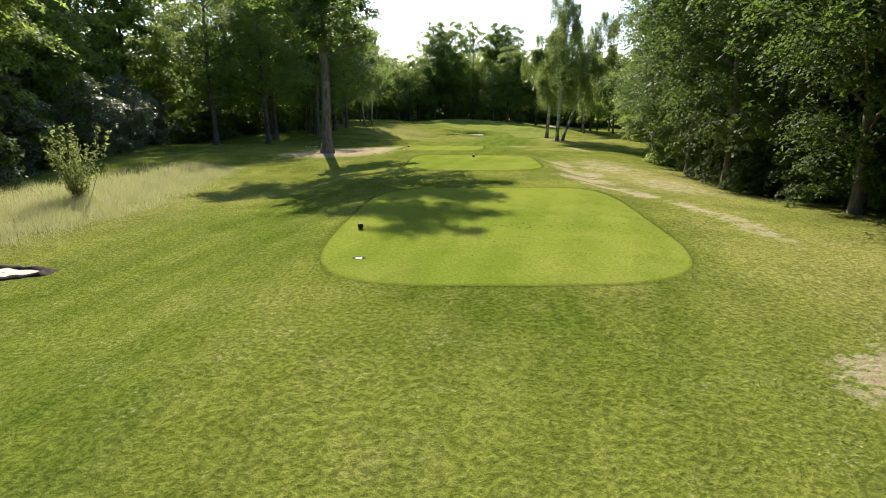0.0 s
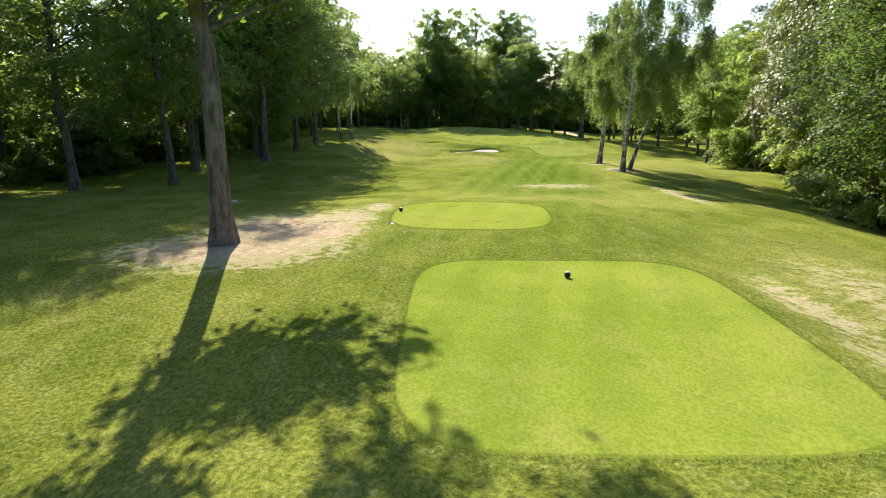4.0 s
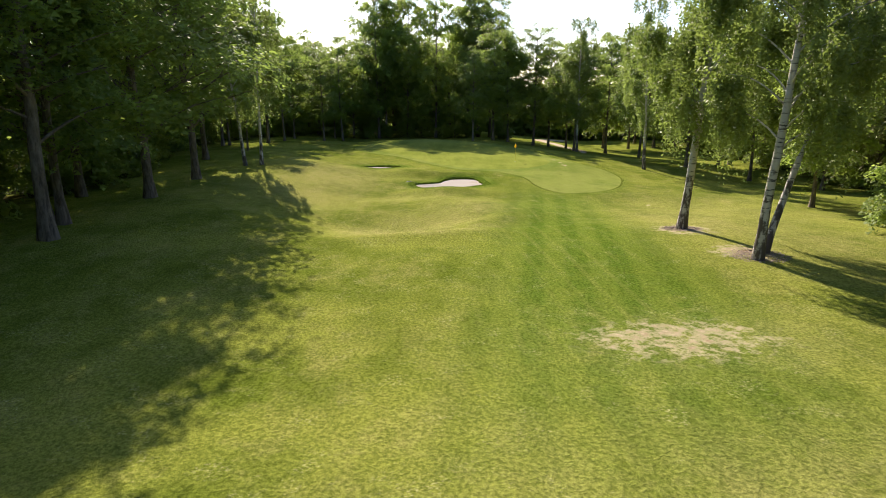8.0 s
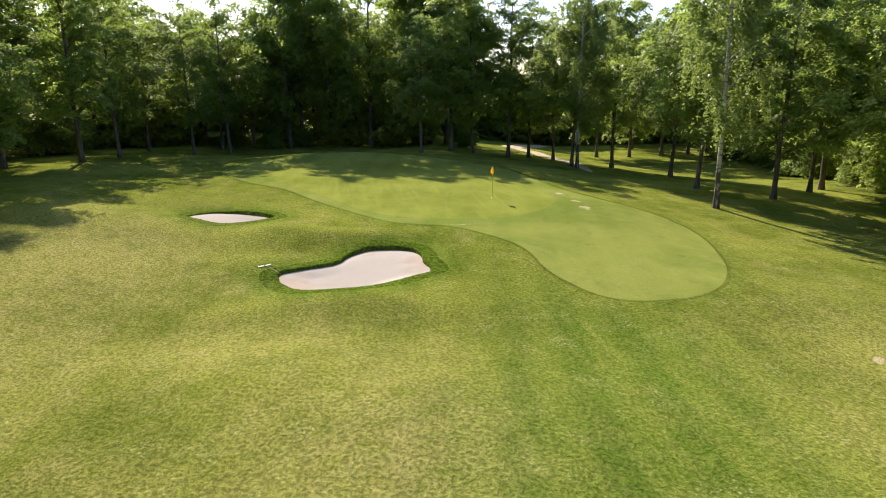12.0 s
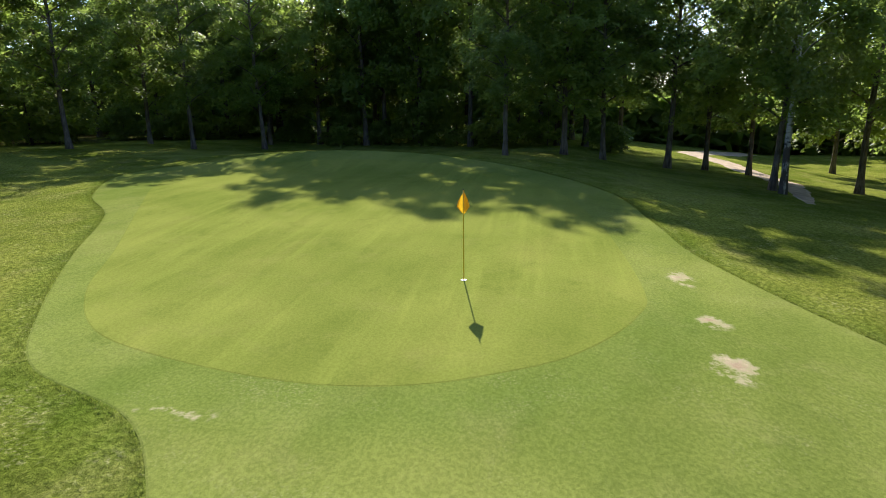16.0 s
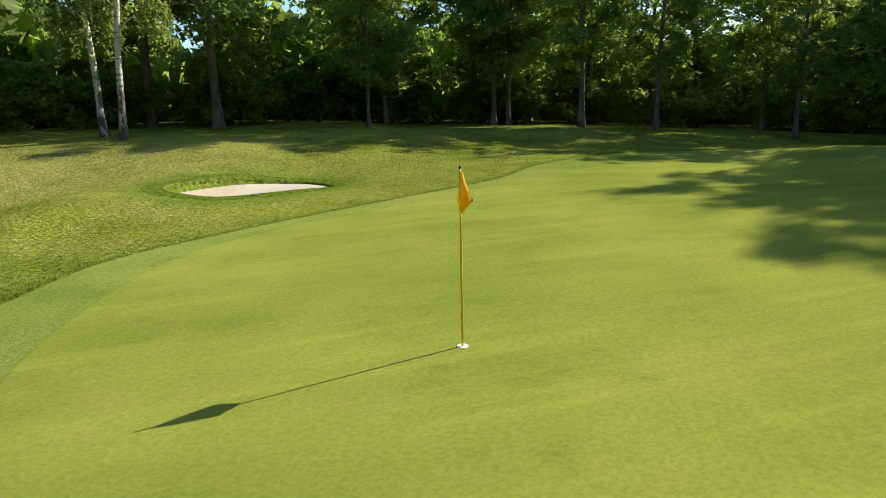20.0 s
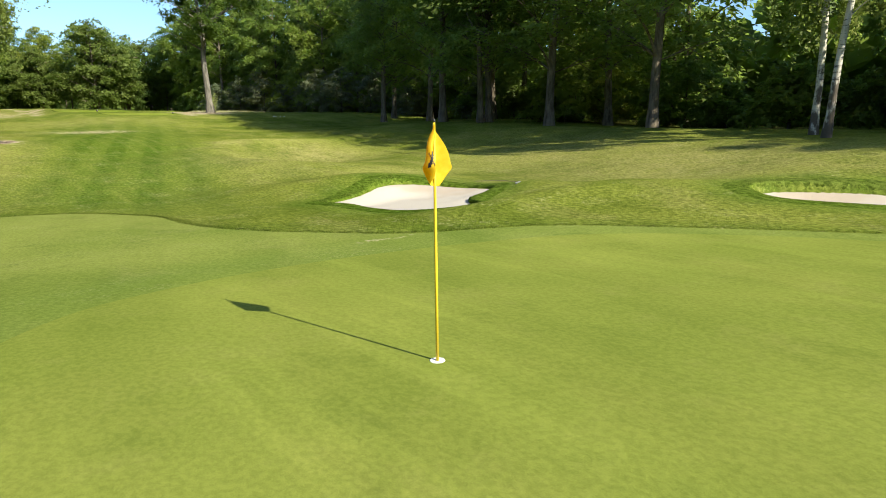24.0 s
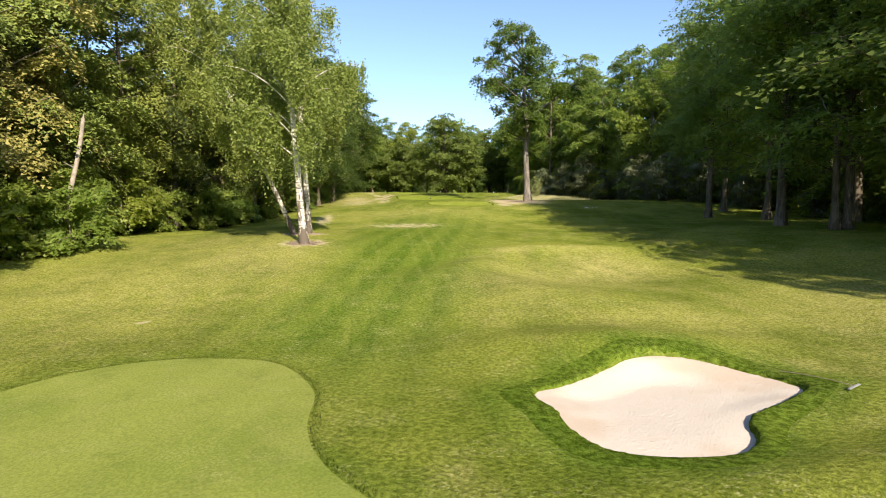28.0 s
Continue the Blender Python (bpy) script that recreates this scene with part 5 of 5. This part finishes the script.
strip("track", ((60, 232), (52, 223), (38, 207), (31, 199), (33, 188), (32.3, 172), (29.5, 162), (27.5, 155)), (5, 5, 4.2, 3.6, 3.2, 2.6, 1.5, 0.4), TRACK, "pale gravel track winding between the trees", "path")


def mulch(x, y, reach, seed):
    """Loose bark chips round a trunk."""
    rng = np.random.default_rng(seed)
    n = 1500
    r, a = reach * np.sqrt(rng.uniform(0.02, 1, n)) * rng.normal(1, 0.1, n), rng.uniform(0, 2 * np.pi, n)
    px, py = x + r * np.cos(a), y + r * np.sin(a) * 0.85
    p = np.stack([px, py, ground_z(px, py) + rng.uniform(0.005, 0.03, n)], -1)
    v, f = leaves(rng, p, np.full(n, 0.065), np.tile([0.0, 0.0, 1.6], (n, 1)), 2.2)
    tagged(new("bark_mulch", solid("bark_mulch", v, f, CHIP, False)), "ring of loose bark chips round a birch", "mulch", kind="stuff")


mulch(14.7, 97.6, 1.1, 71)
mulch(15.4, 91.0, 1.35, 72)


def blade_field(name, x, y, height, width, material, label, category, seed, lean=0.35, upright=False):
    """Single upright blades, one triangle each."""
    rng = np.random.default_rng(seed)
    n = len(x)
    z = ground_z(x, y)
    a = rng.uniform(0, 2 * np.pi, n)
    h = height * rng.uniform(0.55, 1.3, n)
    w = width * rng.uniform(0.6, 1.3, n)
    dx, dy = np.cos(a) * w / 2, np.sin(a) * w / 2
    lx, ly = rng.normal(0, lean, n) * h, rng.normal(0, lean, n) * h
    v = np.stack([np.stack([x - dx, y - dy, z - 0.01], -1), np.stack([x + dx, y + dy, z - 0.01], -1), np.stack([x + lx, y + ly, z + h], -1)], 1).reshape(-1, 3)
    me = solid(name, v, np.arange(n * 3).reshape(-1, 3), material, upright)
    if upright:
        me.normals_split_custom_set_from_vertices(np.tile((0.0, 0.0, 1.0), (n * 3, 1)))
    return tagged(new(name, me), label, category, kind="stuff")


def fringe():
    """The longer uncut edge of the rough round the tees, the apron and the bunkers."""
    rng = np.random.default_rng(81)
    xs, ys = [], []
    for centre, curve in TEES + BUNKERS + (((14.0, 136.0), COLLAR_EDGE),):
        step = np.roll(curve, -1, 0) - curve
        length = np.hypot(step[:, 0], step[:, 1])
        n = int(length.sum() * 170)
        k = rng.choice(len(curve), n, p=length / length.sum())
        p = curve[k] + step[k] * rng.uniform(0, 1, (n, 1))
        out = np.stack([step[k, 1], -step[k, 0]], -1) / length[k, None]
        out *= np.sign(((p - np.asarray(centre)) * out).sum(-1))[:, None]
        p = p + out * (0.05 + np.abs(rng.normal(0, 0.13, n)))[:, None]
        xs.append(p[:, 0])
        ys.append(p[:, 1])
    blade_field("grass_fringe", np.concatenate(xs), np.concatenate(ys), 0.04, 0.014, BLADE, "fringe of longer grass along the mown edges", "grass", 82, 0.5, True)


fringe()


def tall_grass():
    rng = np.random.default_rng(83)
    n = 90000
    u = rng.uniform(0, 1, n)
    y = 24 + u * 24
    edge = np.interp(y, (24, 32, 40, 48), (-16.2, -15.0, -15.6, -16.0))
    x = edge - np.abs(rng.normal(0, 1.0, n)) * np.interp(y, (24, 34, 48), (4.0, 4.2, 2.0)) + rng.normal(0, 0.55, n)
    tall = 0.14 + 0.34 * np.clip((edge - x) / 2.5, 0, 1)
    clump = np.sin(x * 1.7 + 0.5 * y) * np.sin(y * 1.3) > rng.uniform(-1.3, 0.6, n)
    straw = rng.uniform(0, 1, n) < 0.62
    blade_field("tall_dry_grass", x[clump & straw], y[clump & straw], tall[clump & straw], 0.018, STRAW, "tall dry straw-coloured grass left unmown", "tall grass", 84, 0.22)
    blade_field("tall_green_grass", x[clump & ~straw], y[clump & ~straw], tall[clump & ~straw], 0.02, STALK, "tall green grass and weeds among dry stalks", "tall grass", 85, 0.3)


tall_grass()


def upright_shrub(x, y):
    """A young bush of many upright leafy shoots."""
    rng = np.random.default_rng(86)
    base = tagged(new("shrub"), "young bush of upright pale green leafy shoots in dry grass", "shrub")
    base.matrix_basis = on_ground(x, y)
    lines, pos = [], []
    for _ in range(34):
        a, tilt, h = rng.uniform(0, 2 * np.pi), rng.uniform(0.05, 0.5), rng.uniform(1.8, 4.0)
        w = np.linspace(0, 1, 7)
        pts = np.stack([np.cos(a) * tilt * h * w, np.sin(a) * tilt * h * w, h * w - 0.05], -1) + np.array([rng.normal(0, 0.2), rng.normal(0, 0.2), 0])
        lines.append((pts, 0.016 * (1 - 0.8 * w)))
        k = rng.uniform(0.15, 1.02, 55)
        c = np.stack([np.interp(k, w, pts[:, q]) for q in range(3)], -1)
        pos.append(c + rng.normal(0, 0.07, (55, 3)))
    part("stems", solid("stems", *tubes(lines, 5), BARK), base)
    pos = np.concatenate(pos)
    part("foliage", solid("foliage", *leaves(rng, pos, np.full(len(pos), 0.115), np.tile([0.0, 0.0, 0.5], (len(pos), 1)), 2.6), STALK, False), base, "narrow pale green leaves")


upright_shrub(-19.0, 33.5)
